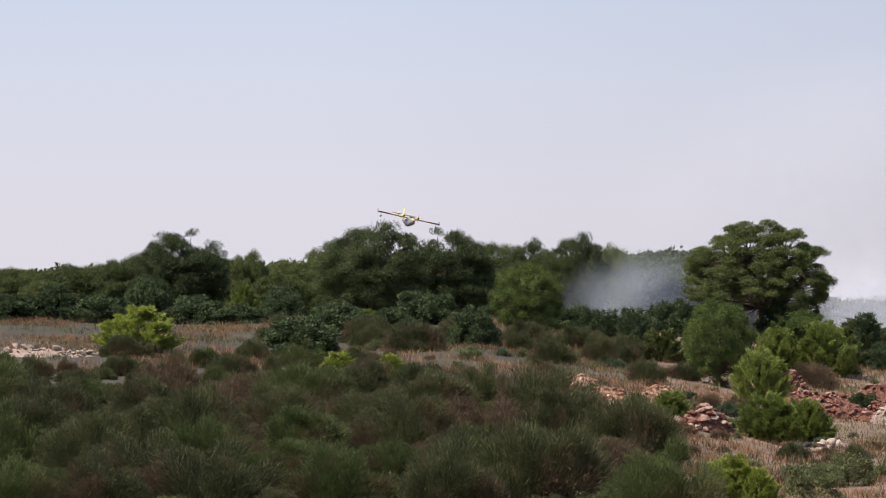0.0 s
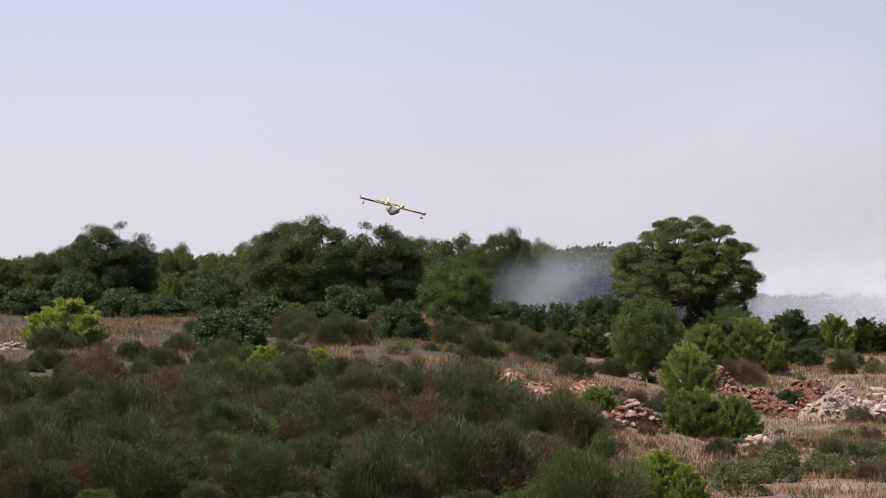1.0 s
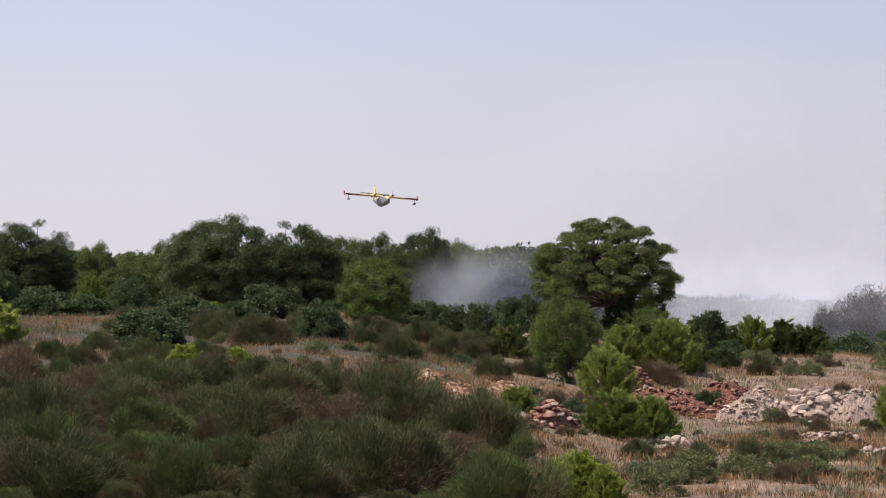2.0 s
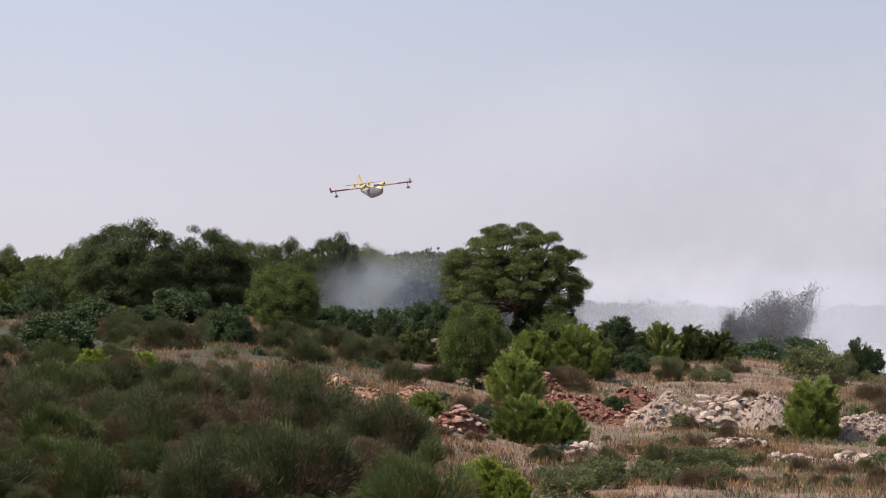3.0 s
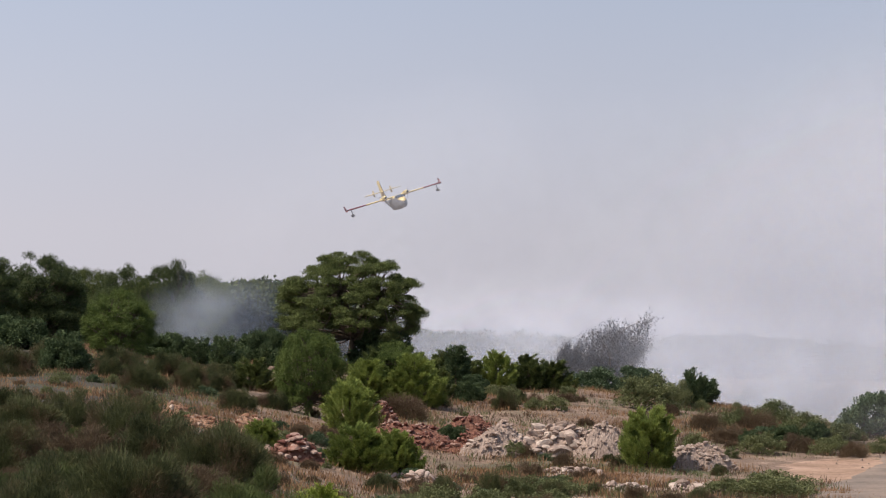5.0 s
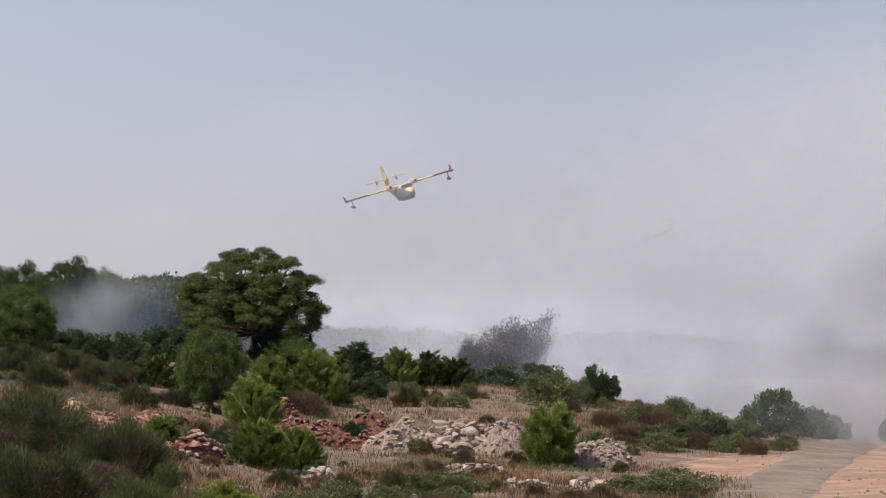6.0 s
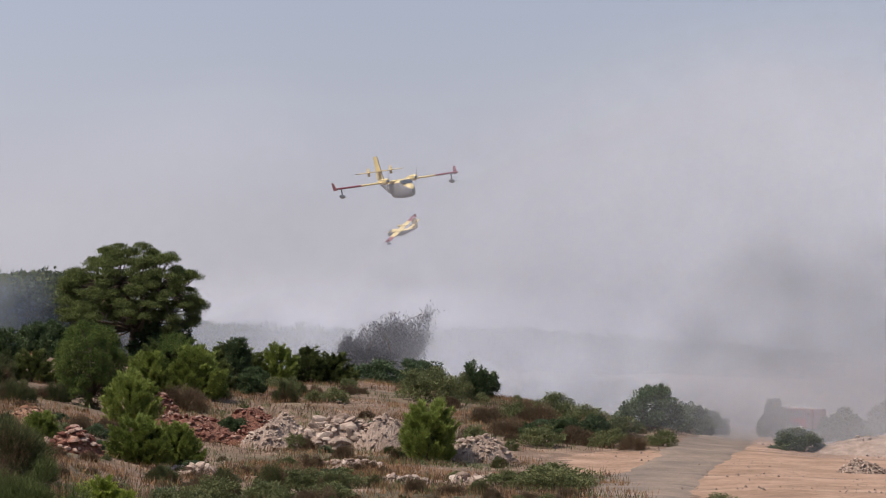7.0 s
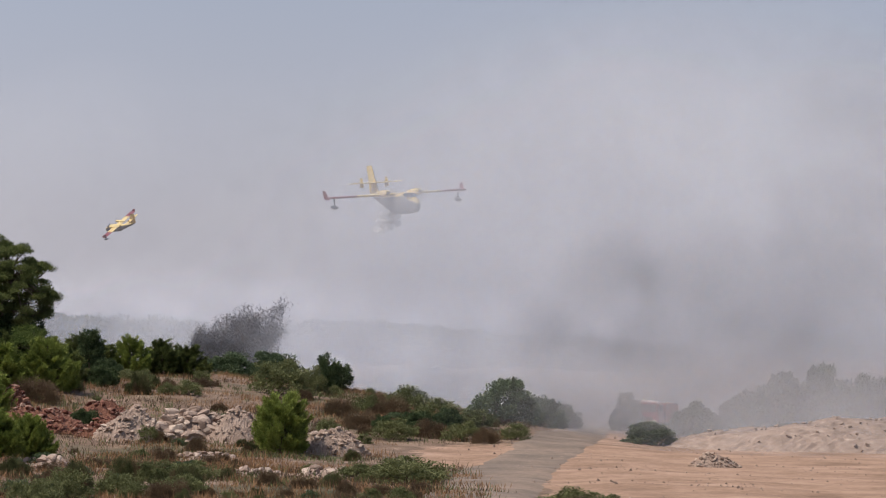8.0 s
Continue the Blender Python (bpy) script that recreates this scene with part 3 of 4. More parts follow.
for x, y, w, h in [(18.5, 150.0, 2.2, 0.8), (14.6, 141.0, 2.0, 0.8), (16.2, 124.5, 2.0, 0.9), (19.3, 202.3, 3.54, 1.62), (35.4, 196.3, 2.61, 1.3), (37.9, 191.1, 2.55, 1.13), (39.0, 207.8, 3.07, 1.54), (40.0, 187.2, 1.95, 0.97), (35.7, 205.0, 2.42, 1.21), (-0.4, 111.4, 1.46, 1.3), (4.0, 142.0, 2.48, 1.86)]:
    plant("brown", x, y, w, h, "withered brown bush on stony ground", "shrub", "withered bushes")
for x, y, w, h in [(62.2, 247.3, 2.22, 3.05), (51.1, 198.0, 2.9, 1.5), (67.6, 230.3, 6.28, 4.75), (71.4, 234.4, 5.34, 5.42), (72.9, 228.7, 4.53, 4.71), (61.3, 226.9, 3.42, 2.52), (66.6, 235.8, 2.85, 3.17)]:
    plant("shrub", x, y, w, h, "grey-looking leafy shrub behind drifting smoke", "shrub", "smoky shrubs")

# broom thicket on the near slope: tall mounds first, low growth between them
scatter, taken = random.Random(11), []
NAMES = {"broom": "dark olive broom bush with browned patches", "green_broom": "green broom bush of thin upright stems", "brown": "withered brown broom bush on the slope"}
for i in range(5200):
    big = i < 1500
    y = 104 + 86 * scatter.random() ** 1.05
    x = scatter.uniform(-0.124 * y - 2, float(np.interp(y, [104, 112, 120, 130, 140, 150, 160, 170, 180, 188], [6.6, 7.0, 7.2, 6.4, 5.0, 3.4, 1.2, -0.8, -3.5, -7])))
    gap = scatter.uniform(2.1, 3.0) if big else scatter.uniform(1.25, 1.7)
    squeeze = 0.27 if big else 0.42
    if any((x - u) ** 2 + ((y - v) * squeeze) ** 2 < gap * gap for u, v, s in taken if s or not big):
        continue
    if y > 178 and x < -15.5:
        continue
    taken.append((x, y, big))
    q = scatter.random()
    w = (scatter.uniform(3.2, 4.8) if big else scatter.uniform(1.5, 2.4)) * (1 - 0.45 * float(step(145, 182, y)))
    kind = "broom" if q < 0.62 else "green_broom" if q < 0.93 else "brown"
    plant(kind, x, y, w, w * scatter.uniform(0.42, 0.62) if big else scatter.uniform(0.6, 1.0), NAMES[kind], "shrub", "broom thicket", 4)

# low growth over the open ground
for i in range(380):
    y = 122 + 118 * scatter.random()
    x = scatter.uniform(float(np.interp(y, [108, 130, 150, 163, 175, 200], [9.0, 9.0, 7.0, 3.5, 0.0, -6])), float(np.interp(y, [118, 160, 184, 190, 205, 240], [24, 31, 31, 39, 46, 50])))
    if any((x - u) ** 2 + ((y - v) * 0.4) ** 2 < 0.9 for u, v, s in taken) or (25 < x < 45 and 158 < y < 172) or x > 0.34 * y:
        continue
    taken.append((x, y, False))
    kind = scatter.choice(["weed", "weed", "pale_shrub", "brown", "brown", "brown", "broom"])
    w = scatter.uniform(0.5, 1.5)
    plant(kind, x, y, w, w * scatter.uniform(0.4, 0.65), {"weed": "small light green weed clump on dry ground", "pale_shrub": "small grey-green shrub on dry ground", "brown": "small withered clump on dry ground",
          "broom": "small olive broom tuft on dry ground", "bush": "small green pine seedling on dry ground", "shrub": "small dark shrub on dry ground"}[kind], "shrub", "low growth")

# ---- dry grass ----
def grass(name, mat, count, seed, tall, wide, where, label):
    """Grass tufts over the open ground, thick and thin in patches."""
    rng = np.random.default_rng(seed)
    x, y = rng.uniform(-30, 62, count), rng.uniform(112, 262, count)
    patch = np.sin(0.35 * x + 1.3 * np.sin(0.13 * y)) + np.sin(0.21 * y + 1.7 * np.sin(0.22 * x) + seed) + 0.8 * np.sin(0.8 * x + 0.5 * y + seed)
    keep = where(x, y) & (patch + rng.normal(size=count) * 0.6 > 0) & (x > -0.13 * y - 2) & (x < 0.36 * y)
    x, y = x[keep], y[keep]
    m = 10
    px, py = np.repeat(x, m) + rng.normal(size=len(x) * m) * 0.22, np.repeat(y, m) + rng.normal(size=len(x) * m) * 0.3
    pos = np.stack([px, py, ground_z(px, py) - 0.02], 1)
    size = np.repeat(0.6 + 0.8 * rng.random(len(x)), m) * (0.6 + 0.6 * rng.random(len(px)))
    v, f = blades(rng, pos, rng.normal(size=pos.shape) * np.array([0.35, 0.35, 0.1]) + np.array([0, 0, 1.0]), tall * size, wide)
    return tagged(new(name, mesh_from(name, v, f, mat)), label, "grass", kind="stuff")


def off_road(x, y):
    yard = (x > np.interp(y, [118, 140, 160, 166, 184, 188, 205, 225, 330], [25, 30.6, 33.6, 32.6, 33, 41, 46.4, 52, 79])) & (y < 270)
    bare = (np.abs(x - 33) < 4) & (np.abs(y - 166) < 3)
    thicket = (x < np.interp(y, [104, 120, 130, 140, 150, 160, 170, 180], [6.4, 7.0, 6.2, 4.6, 2.8, 0.6, -1.4, -5])) & (y < 180) & ((x > -15) | (y < 174)) & ~((x > 1.5) & (y < 128))
    return ~yard & ~bare & ~thicket


grass("dry_grass", M_GRASS, 42000, 1, 0.3, 0.026, off_road, "straw-coloured dry grass on the open ground")
grass("green_grass", M_WEED, 12000, 4, 0.32, 0.03, off_road, "green weeds and grass between the stones")
grass("brown_grass", M_BROWN, 15000, 9, 0.36, 0.022, off_road, "brown withered stalks on the open ground")


# ---- stones ----
def rock_mesh(seed, mat, squash=0.7, bevel=0.8):
    """A broken stone about 1 m across: a ball cut by random planes."""
    rng = np.random.default_rng(seed)
    bm = bmesh.new()
    bmesh.ops.create_icosphere(bm, subdivisions=2, radius=0.5)
    cuts = [(unit(rng.normal(size=3)), 0.2 + 0.15 * rng.random()) for i in range(8)]
    for v in bm.verts:
        q = np.array(v.co)
        for d, r in cuts:
            s = q @ d
            if s > r:
                q = q - d * (s - r) * 0.97
        v.co = Vector(q * np.array([1.25, 0.95, squash]) * (1 + 0.035 * rng.normal()))
    me = bpy.data.meshes.new("stone")
    bm.to_mesh(me)
    bm.free()
    me.materials.append(mat)
    return me


ROCKS = {m: [rock_mesh(i + 1, m) for i in range(9)] for m in (M_PALE_STONE, M_RED_STONE, M_ORANGE_STONE)}
M_HEAP = {M_PALE_STONE: surface_material("pale rubble earth", [(0.3, (0.17, 0.12, 0.096)), (0.5, (0.28, 0.205, 0.165)), (0.72, (0.41, 0.32, 0.265))], 2.0, 12, bump=0.9),
          M_RED_STONE: surface_material("red rubble earth", [(0.3, (0.11, 0.045, 0.03)), (0.6, (0.2, 0.09, 0.06)), (0.8, (0.3, 0.17, 0.12))], 2.0, 12, bump=0.9),
          M_ORANGE_STONE: surface_material("ochre rubble earth", [(0.3, (0.2, 0.1, 0.06)), (0.6, (0.32, 0.19, 0.12)), (0.8, (0.42, 0.3, 0.2))], 2.0, 12, bump=0.9)}


def rubble_pile(x, y, wide, deep, high, mat, count, sizes, seed, label, name="rubble_pile", turn=0.0):
    """A heap of broken stones: an uneven mound with stones lying on and in it."""
    rng = np.random.default_rng(seed)
    base = new(name)
    base.matrix_basis = pose(x, y, gz(x, y), 0, 0, turn)
    ph = rng.random(6) * 6

    def mound(u, w):
        r = np.sqrt(u ** 2 + w ** 2)
        lump = 1 + 0.22 * np.sin(3 * u + ph[0]) * np.sin(2.7 * w + ph[1]) + 0.14 * np.sin(7 * u + ph[2]) * np.sin(6 * w + ph[3]) + 0.07 * np.sin(15 * u + ph[4]) * np.sin(14 * w + ph[5])
        return high * 0.9 * np.clip(1 - r * r, 0, 1) ** 1.1 * lump - 0.3 * np.clip(r - 0.85, 0, 1)
    u, w = np.meshgrid(np.linspace(-1, 1, 65), np.linspace(-1, 1, 49))
    v = np.stack([u * wide / 2, w * deep / 2, mound(u, w) - 0.05 + rng.normal(size=u.shape) * 0.03 * min(1.0, high)], -1).reshape(-1, 3)
    i = np.arange(48)[:, None] * 65 + np.arange(64)
    f = np.stack([i, i + 1, i + 66, i + 65], -1).reshape(-1, 4)
    part("mound", mesh_from("mound", v, f, M_HEAP[mat]), base)
    for j in range(min(290, int(count * 2.2))):
        q, r = rng.random() * 6.283, math.sqrt(rng.random()) * 1.02
        a, b = r * math.cos(q), r * math.sin(q)
        s = sizes[0] + (sizes[1] - sizes[0]) * rng.random() ** 3
        ob = part("stone", ROCKS[mat][rng.integers(0, 9)], base)
        ob.matrix_basis = Matrix.LocRotScale((a * wide / 2, b * deep / 2, float(mound(a, b)) + 0.1 * s), Euler(rng.normal(size=3) * 0.3 + np.array([0, 0, rng.random() * 6])), (s, s, s))
    return tagged(base, label, "rubble", "rubble heaps")


rubble_pile(21.9, 182.9, 4.0, 3.0, 1.5, M_PALE_STONE, 132, (0.08, 0.34), 200, "heap of pale broken limestone dumped on grass")
rubble_pile(24.9, 183.1, 3.6, 2.7, 1.4, M_PALE_STONE, 110, (0.12, 1.0), 201, "heap of large pale stone slabs")
rubble_pile(26.9, 182.1, 3.5, 2.6, 1.5, M_PALE_STONE, 132, (0.08, 0.3), 202, "heap of pale broken limestone dumped on grass")
rubble_pile(30.4, 176.2, 3.6, 2.6, 1.4, M_PALE_STONE, 132, (0.08, 0.34), 203, "heap of small pale broken stones")
rubble_pile(20.8, 184.0, 2.95, 2.06, 0.99, M_RED_STONE, 110, (0.07, 0.34), 204, "low heap of red earth-stained stones")
rubble_pile(18.4, 185.8, 4.58, 3.21, 0.72, M_RED_STONE, 150, (0.07, 0.34), 205, "low heap of red earth-stained stones")
rubble_pile(17.3, 191.6, 3.34, 2.34, 0.59, M_RED_STONE, 90, (0.07, 0.34), 206, "low heap of red earth-stained stones")
rubble_pile(10.4, 155.2, 2.47, 1.73, 0.92, M_RED_STONE, 110, (0.08, 0.5), 207, "low heap of red earth-stained stones")
rubble_pile(17.7, 197.5, 1.72, 1.21, 1.01, M_RED_STONE, 60, (0.12, 0.5), 208, "red earth bank under dry grass")
rubble_pile(18.5, 191.6, 4.72, 3.30, 0.69, M_RED_STONE, 130, (0.07, 0.34), 209, "low heap of red earth-stained stones")
rubble_pile(22.0, 195.7, 3.42, 2.39, 0.84, M_RED_STONE, 110, (0.07, 0.34), 210, "low heap of red earth-stained stones")
rubble_pile(19.7, 192.4, 3.36, 2.35, 0.63, M_RED_STONE, 110, (0.07, 0.34), 211, "low heap of red earth-stained stones")
rubble_pile(7.3, 169.0, 2.68, 3.22, 0.39, M_ORANGE_STONE, 90, (0.07, 0.36), 212, "low spread of ochre stones and earth")
rubble_pile(9.3, 169.6, 2.69, 3.23, 0.58, M_ORANGE_STONE, 90, (0.07, 0.36), 213, "low spread of ochre stones and earth")
rubble_pile(6.1, 171.1, 1.86, 1.67, 0.57, M_ORANGE_STONE, 20, (0.1, 0.35), 214, "low grey-ochre earth hump")
rubble_pile(23.1, 166.4, 2.66, 3.72, 0.23, M_PALE_STONE, 26, (0.15, 0.6), 215, "flat pale bedrock slab showing through grass")
rubble_pile(25.6, 148.4, 2.60, 3.12, 0.23, M_PALE_STONE, 24, (0.15, 0.6), 216, "flat pale bedrock slab showing through grass")
rubble_pile(15.4, 154.7, 2.02, 2.42, 0.35, M_PALE_STONE, 40, (0.12, 0.5), 217, "flat pale bedrock slab showing through grass")
rubble_pile(22.6, 148.6, 2.17, 2.60, 0.22, M_PALE_STONE, 30, (0.12, 0.5), 218, "flat pale bedrock slab showing through grass")
rubble_pile(-20.1, 191.2, 4.43, 4.43, 0.43, M_PALE_STONE, 30, (0.15, 0.6), 219, "flat pale bedrock slab showing through grass")
rubble_pile(-17.4, 189.2, 1.65, 1.65, 0.30, M_PALE_STONE, 14, (0.15, 0.5), 220, "flat pale bedrock slab showing through grass")
rubble_pile(14.8, 155.2, 1.80, 1.80, 0.25, M_PALE_STONE, 30, (0.1, 0.4), 221, "flat pale bedrock slab showing through grass")
rubble_pile(60.8, 197.5, 19.5, 9.0, 1.95, M_PALE_STONE, 132, (0.06, 0.28), 222, "wide heap of pale gravel and earth", "gravel_heap")
rubble_pile(67.0, 203.5, 12.0, 6.0, 2.1, M_PALE_STONE, 120, (0.06, 0.28), 223, "wide heap of pale gravel and earth", "gravel_heap")
rubble_pile(46.7, 169.1, 2.53, 2.28, 0.66, M_PALE_STONE, 200, (0.07, 0.2), 224, "small heap of grey gravel", "gravel_heap")

# ---- far wooded ridge ----
def far_wood():
    """Low crowns along a distant ridge, too far to count."""
    rng = np.random.default_rng(77)
    ridge = np.array([(-81.0, 11.8), (-59.0, 12.3), (-49.0, 12.9), (-40.0, 13.2), (-29.0, 12.6), (-17.0, 13.9), (-6.0, 14.2), (16.0, 14.3), (26.0, 15.2), (34.0, 15.0), (41.0, 13.5), (52.0, 9.0), (58.0, 8.3), (69.0, 8.2), (83.0, 8.2), (98.0, 8.6), (112.0, 7.5), (139.0, 6.7)])
    n = 640
    x = rng.uniform(ridge[0, 0], ridge[-1, 0], n)
    y = 505 + 45 * rng.random(n)
    top = np.interp(x, ridge[:, 0], ridge[:, 1]) + rng.normal(size=n) * 0.45 - 0.03 * (550 - y)
    k = np.repeat(np.arange(n), 170)
    off = unit(rng.normal(size=(len(k), 3))) * (0.5 + 0.5 * rng.random((len(k), 1)))
    wide = (2.2 + 1.4 * rng.random(n))[k]
    pos = np.stack([x[k] + off[:, 0] * wide, y[k] + off[:, 1] * wide, top[k] - 1.6 + off[:, 2] * 1.6 - np.abs(off[:, 0] * off[:, 2])], 1)
    low = np.stack([rng.uniform(ridge[0, 0], ridge[-1, 0], 170000), 512 + 20 * rng.random(170000), np.zeros(170000)], 1)
    low[:, 2] = 3 + (np.interp(low[:, 0], ridge[:, 0], ridge[:, 1]) - 4.5) * rng.random(170000)
    pos = np.concatenate([pos, low])
    v, f = blades(rng, pos, rng.normal(size=pos.shape) + np.array([0, 0, 0.6]), 0.85, 0.5, 0.2)
    return tagged(new("far_wood", mesh_from("far_wood", v, f, M_PINE)), "wooded ridge behind drifting smoke", "woods", kind="stuff")


far_wood()


# ---- fire engine on the track ----
def box(sx, sy, sz, at, bevel=0.05, taper=1.0):
    """A bevelled box; taper narrows its top."""
    bm = bmesh.new()
    bmesh.ops.create_cube(bm, size=1.0)
    for v in bm.verts:
        k = taper if v.co.z > 0 else 1.0
        v.co = Vector((v.co.x * sx * k, v.co.y * sy * k, v.co.z * sz)) + Vector(at)
    if bevel:
        bmesh.ops.bevel(bm, geom=bm.edges[:], offset=bevel, segments=2, affect="EDGES")
    return bm


def solid(name, bm, mat, parent, label=""):
    me = bpy.data.meshes.new(name)
    bm.to_mesh(me)
    bm.free()
    me.materials.append(mat)
    return part(name, me, parent, label)


M_ENGINE_RED = surface_material("red engine paint", [(0.3, (0.22, 0.016, 0.018)), (0.7, (0.32, 0.024, 0.026))], 0.8, 9, 0.3, 0.02, spec=0.5)
M_WHITE = surface_material("white paint", [(0.3, (0.6, 0.6, 0.6)), (0.7, (0.75, 0.75, 0.74))], 0.8, 9, 0.4, 0.02)
M_BLACK = surface_material("black rubber", [(0.3, (0.015, 0.015, 0.016)), (0.7, (0.03, 0.03, 0.03))], 2, 15, 0.8, 0.1)
M_GLASS = surface_material("dark window glass", [(0.3, (0.02, 0.025, 0.03)), (0.7, (0.03, 0.035, 0.04))], 1, 5, 0.08, 0.0, spec=0.6)
M_LAMP, n_, l_ = material("lit headlamp")
lamp_e, lamp_o = n_.new("ShaderNodeEmission"), n_.new("ShaderNodeOutputMaterial")
lamp_e.inputs[0].default_value, lamp_e.inputs[1].default_value = (1, 0.95, 0.85, 1), 2.0
l_.new(lamp_e.outputs[0], lamp_o.inputs[0])


def fire_engine(x, y, turn):
    """A fire engine, nose +x: cab, tank body, bumper, lamps, light bar and wheels."""
    base = new("fire_engine")
    base.matrix_basis = pose(x, y, gz(x, y) + 0.02, 0, 0, turn) @ Matrix.Scale(0.76, 4)
    solid("body", box(3.8, 2.4, 1.75, (-1.6, 0, 1.65), 0.08), M_ENGINE_RED, base)
    cab = solid("cab", box(1.9, 2.35, 1.9, (1.45, 0, 1.65), 0.12, 0.9), M_ENGINE_RED, base)
    solid("windscreen", box(0.05, 1.9, 0.72, (2.36, 0, 2.1), 0.02), M_GLASS, cab)
    for s in (1, -1):
        solid("side_window", box(0.9, 0.05, 0.6, (1.5, 1.1 * s, 2.1), 0.02), M_GLASS, cab)
        solid("headlight", box(0.08, 0.34, 0.2, (2.55, 0.85 * s, 0.95), 0.03), M_LAMP, base, "lit headlight")
        solid("mirror", box(0.1, 0.18, 0.4, (2.3, 1.35 * s, 2.1), 0.03), M_BLACK, cab)
    solid("bumper", box(0.35, 2.4, 0.45, (2.45, 0, 0.62), 0.06), M_WHITE, base, "white front bumper")
    solid("grille", box(0.06, 1.3, 0.4, (2.43, 0, 1.15), 0.02), M_BLACK, base)
    solid("light_bar", box(0.3, 1.5, 0.16, (1.5, 0, 2.7), 0.04), M_WHITE, cab)
    solid("chassis", box(5.6, 1.6, 0.3, (-0.6, 0, 0.65), 0.03), M_BLACK, base)
    for px in (1.5, -2.2):
        for s in (1, -1):
            wheel = part("wheel", mesh_from("wheel", *loft_wheel(0.5, 0.3), M_BLACK, True), base)
            wheel.matrix_basis = pose(px, 1.02 * s, 0.5)
            part("rim", mesh_from("rim", *loft_wheel(0.28, 0.32), M_WHITE, True), wheel)
    return tagged(base, "red fire engine with white bumper parked in smoke", "fire engine")


def loft_wheel(r, w, n=20):
    v, f = [], []
    ring = [(0.0, -w / 2), (r * 0.9, -w / 2), (r, -w / 2 * 0.7), (r, w / 2 * 0.7), (r * 0.9, w / 2), (0.0, w / 2)]
    for q, y in ring:
        for k in range(n):
            a = 2 * math.pi * k / n
            v.append((max(q, 0.001) * math.cos(a), y, max(q, 0.001) * math.sin(a)))
    for i in range(len(ring) - 1):
        for k in range(n):
            f.append((i * n + k, i * n + (k + 1) % n, (i + 1) * n + (k + 1) % n, (i + 1) * n + k))
    return np.array(v), np.array(f)


fire_engine(66.3, 256.0, -122.0)


# ---- loose stones on the open ground ----
def pebbles():
    """Scattered small stones, too many to count."""
    rng = np.random.default_rng(21)
    n = 7000
    x, y = rng.uniform(8, 70, n), 118 + 110 * rng.random(n) ** 1.2
    keep = (x < 0.36 * y) & (np.sin(0.5 * x) + np.sin(0.3 * y + 0.4 * x) + rng.normal(size=n) > 0.2)
    x, y = x[keep], y[keep]
    s = 0.025 + 0.06 * rng.random(len(x)) ** 3
    corner = np.array([(1, 0, -0.3), (-0.5, 0.87, -0.3), (-0.5, -0.87, -0.3), (0.25, 0.3, 0.7), (-0.3, -0.25, 0.65), (0.3, -0.4, 0.5)])
    face = np.array([(0, 1, 3), (1, 4, 3), (1, 2, 4), (2, 5, 4), (2, 0, 5), (0, 3, 5), (3, 4, 5)])
    v = np.stack([x, y, ground_z(x, y) + 0.045], 1)[:, None, :] + corner[None] * (1 + 0.3 * rng.normal(size=(len(x), 6, 3))) * s[:, None, None] * 1.3
    f = face[None] + 6 * np.arange(len(x))[:, None, None]
    return tagged(new("loose_stones", mesh_from("loose_stones", v.reshape(-1, 3), f.reshape(-1, 3), M_PALE_STONE)), "small pale stones strewn over the ground", "stones", kind="stuff")


pebbles()

# ---- aircraft ----
def paint(name, base, rough=0.35):
    return surface_material(name, [(0.3, tuple(0.8 * c for c in base)), (0.7, base)], 0.7, 6, rough, 0.03, spec=0.5)


M_YELLOW = paint("yellow aircraft paint", (0.68, 0.52, 0.23))
M_RED = paint("red aircraft paint", (0.2, 0.032, 0.045))
# grey of belly and floats; on the hull sides it also paints their shade
M_BELLY = paint("hull and float grey", (0.20, 0.19, 0.20), 0.5)
M_DARK = paint("black rubber and glass", (0.02, 0.02, 0.025), 0.2)


def loft(stations, low, high, n=18, belly=None):
    """A hull along x through stations (x, half width, bottom, top); the arc from low to high degrees of each rounded section."""
    v, f = [], []
    full = abs(high - low) >= 360
    for x, hw, zb, zt in stations:
        for k in range(n):
            a = radians(low + (high - low) * k / (n if full else n - 1))
            cx, cz = math.cos(a), math.sin(a)
            s = 0.7
            v.append((x, hw * math.copysign(abs(cx) ** s, cx), (zb + zt) / 2 + (zt - zb) / 2 * math.copysign(abs(cz) ** s, cz)))
    m = len(stations)
    for i in range(m - 1):
        for k in range(n if full else n - 1):
            q = (k + 1) % n
            f.append((i * n + k, i * n + q, (i + 1) * n + q, (i + 1) * n + k))
    return np.array(v), np.array(f)


def foil(root, tip, chord0, chord1, thick, axis_up, n=12):
    """A tapered wing panel with a rounded nose and thin tail, from root to tip; chord runs along -x from the leading edge."""
    root, tip, up = np.array(root, float), np.array(tip, float), np.array(axis_up, float)
    prof = [(math.cos(2 * math.pi * k / n), math.sin(2 * math.pi * k / n)) for k in range(n)]
    v = []
    for p, c in ((root, chord0), (tip, chord1)):
        for a, b in prof:
            t = 0.5 - 0.5 * a
            v.append(p + np.array([-t * c, 0, 0]) + up * b * thick * c * (1.15 - t) * 0.5)
    f = [(k, (k + 1) % n, n + (k + 1) % n, n + k) for k in range(n)]
    v += [root + np.array([-0.5 * chord0, 0, 0]), tip + np.array([-0.5 * chord1, 0, 0])]
    f += [(2 * n, (k + 1) % n, k, 2 * n) for k in range(n)] + [(2 * n + 1, n + k, n + (k + 1) % n, 2 * n + 1) for k in range(n)]
    return np.array(v), np.array([q for q in f if len(set(q)) == 4])


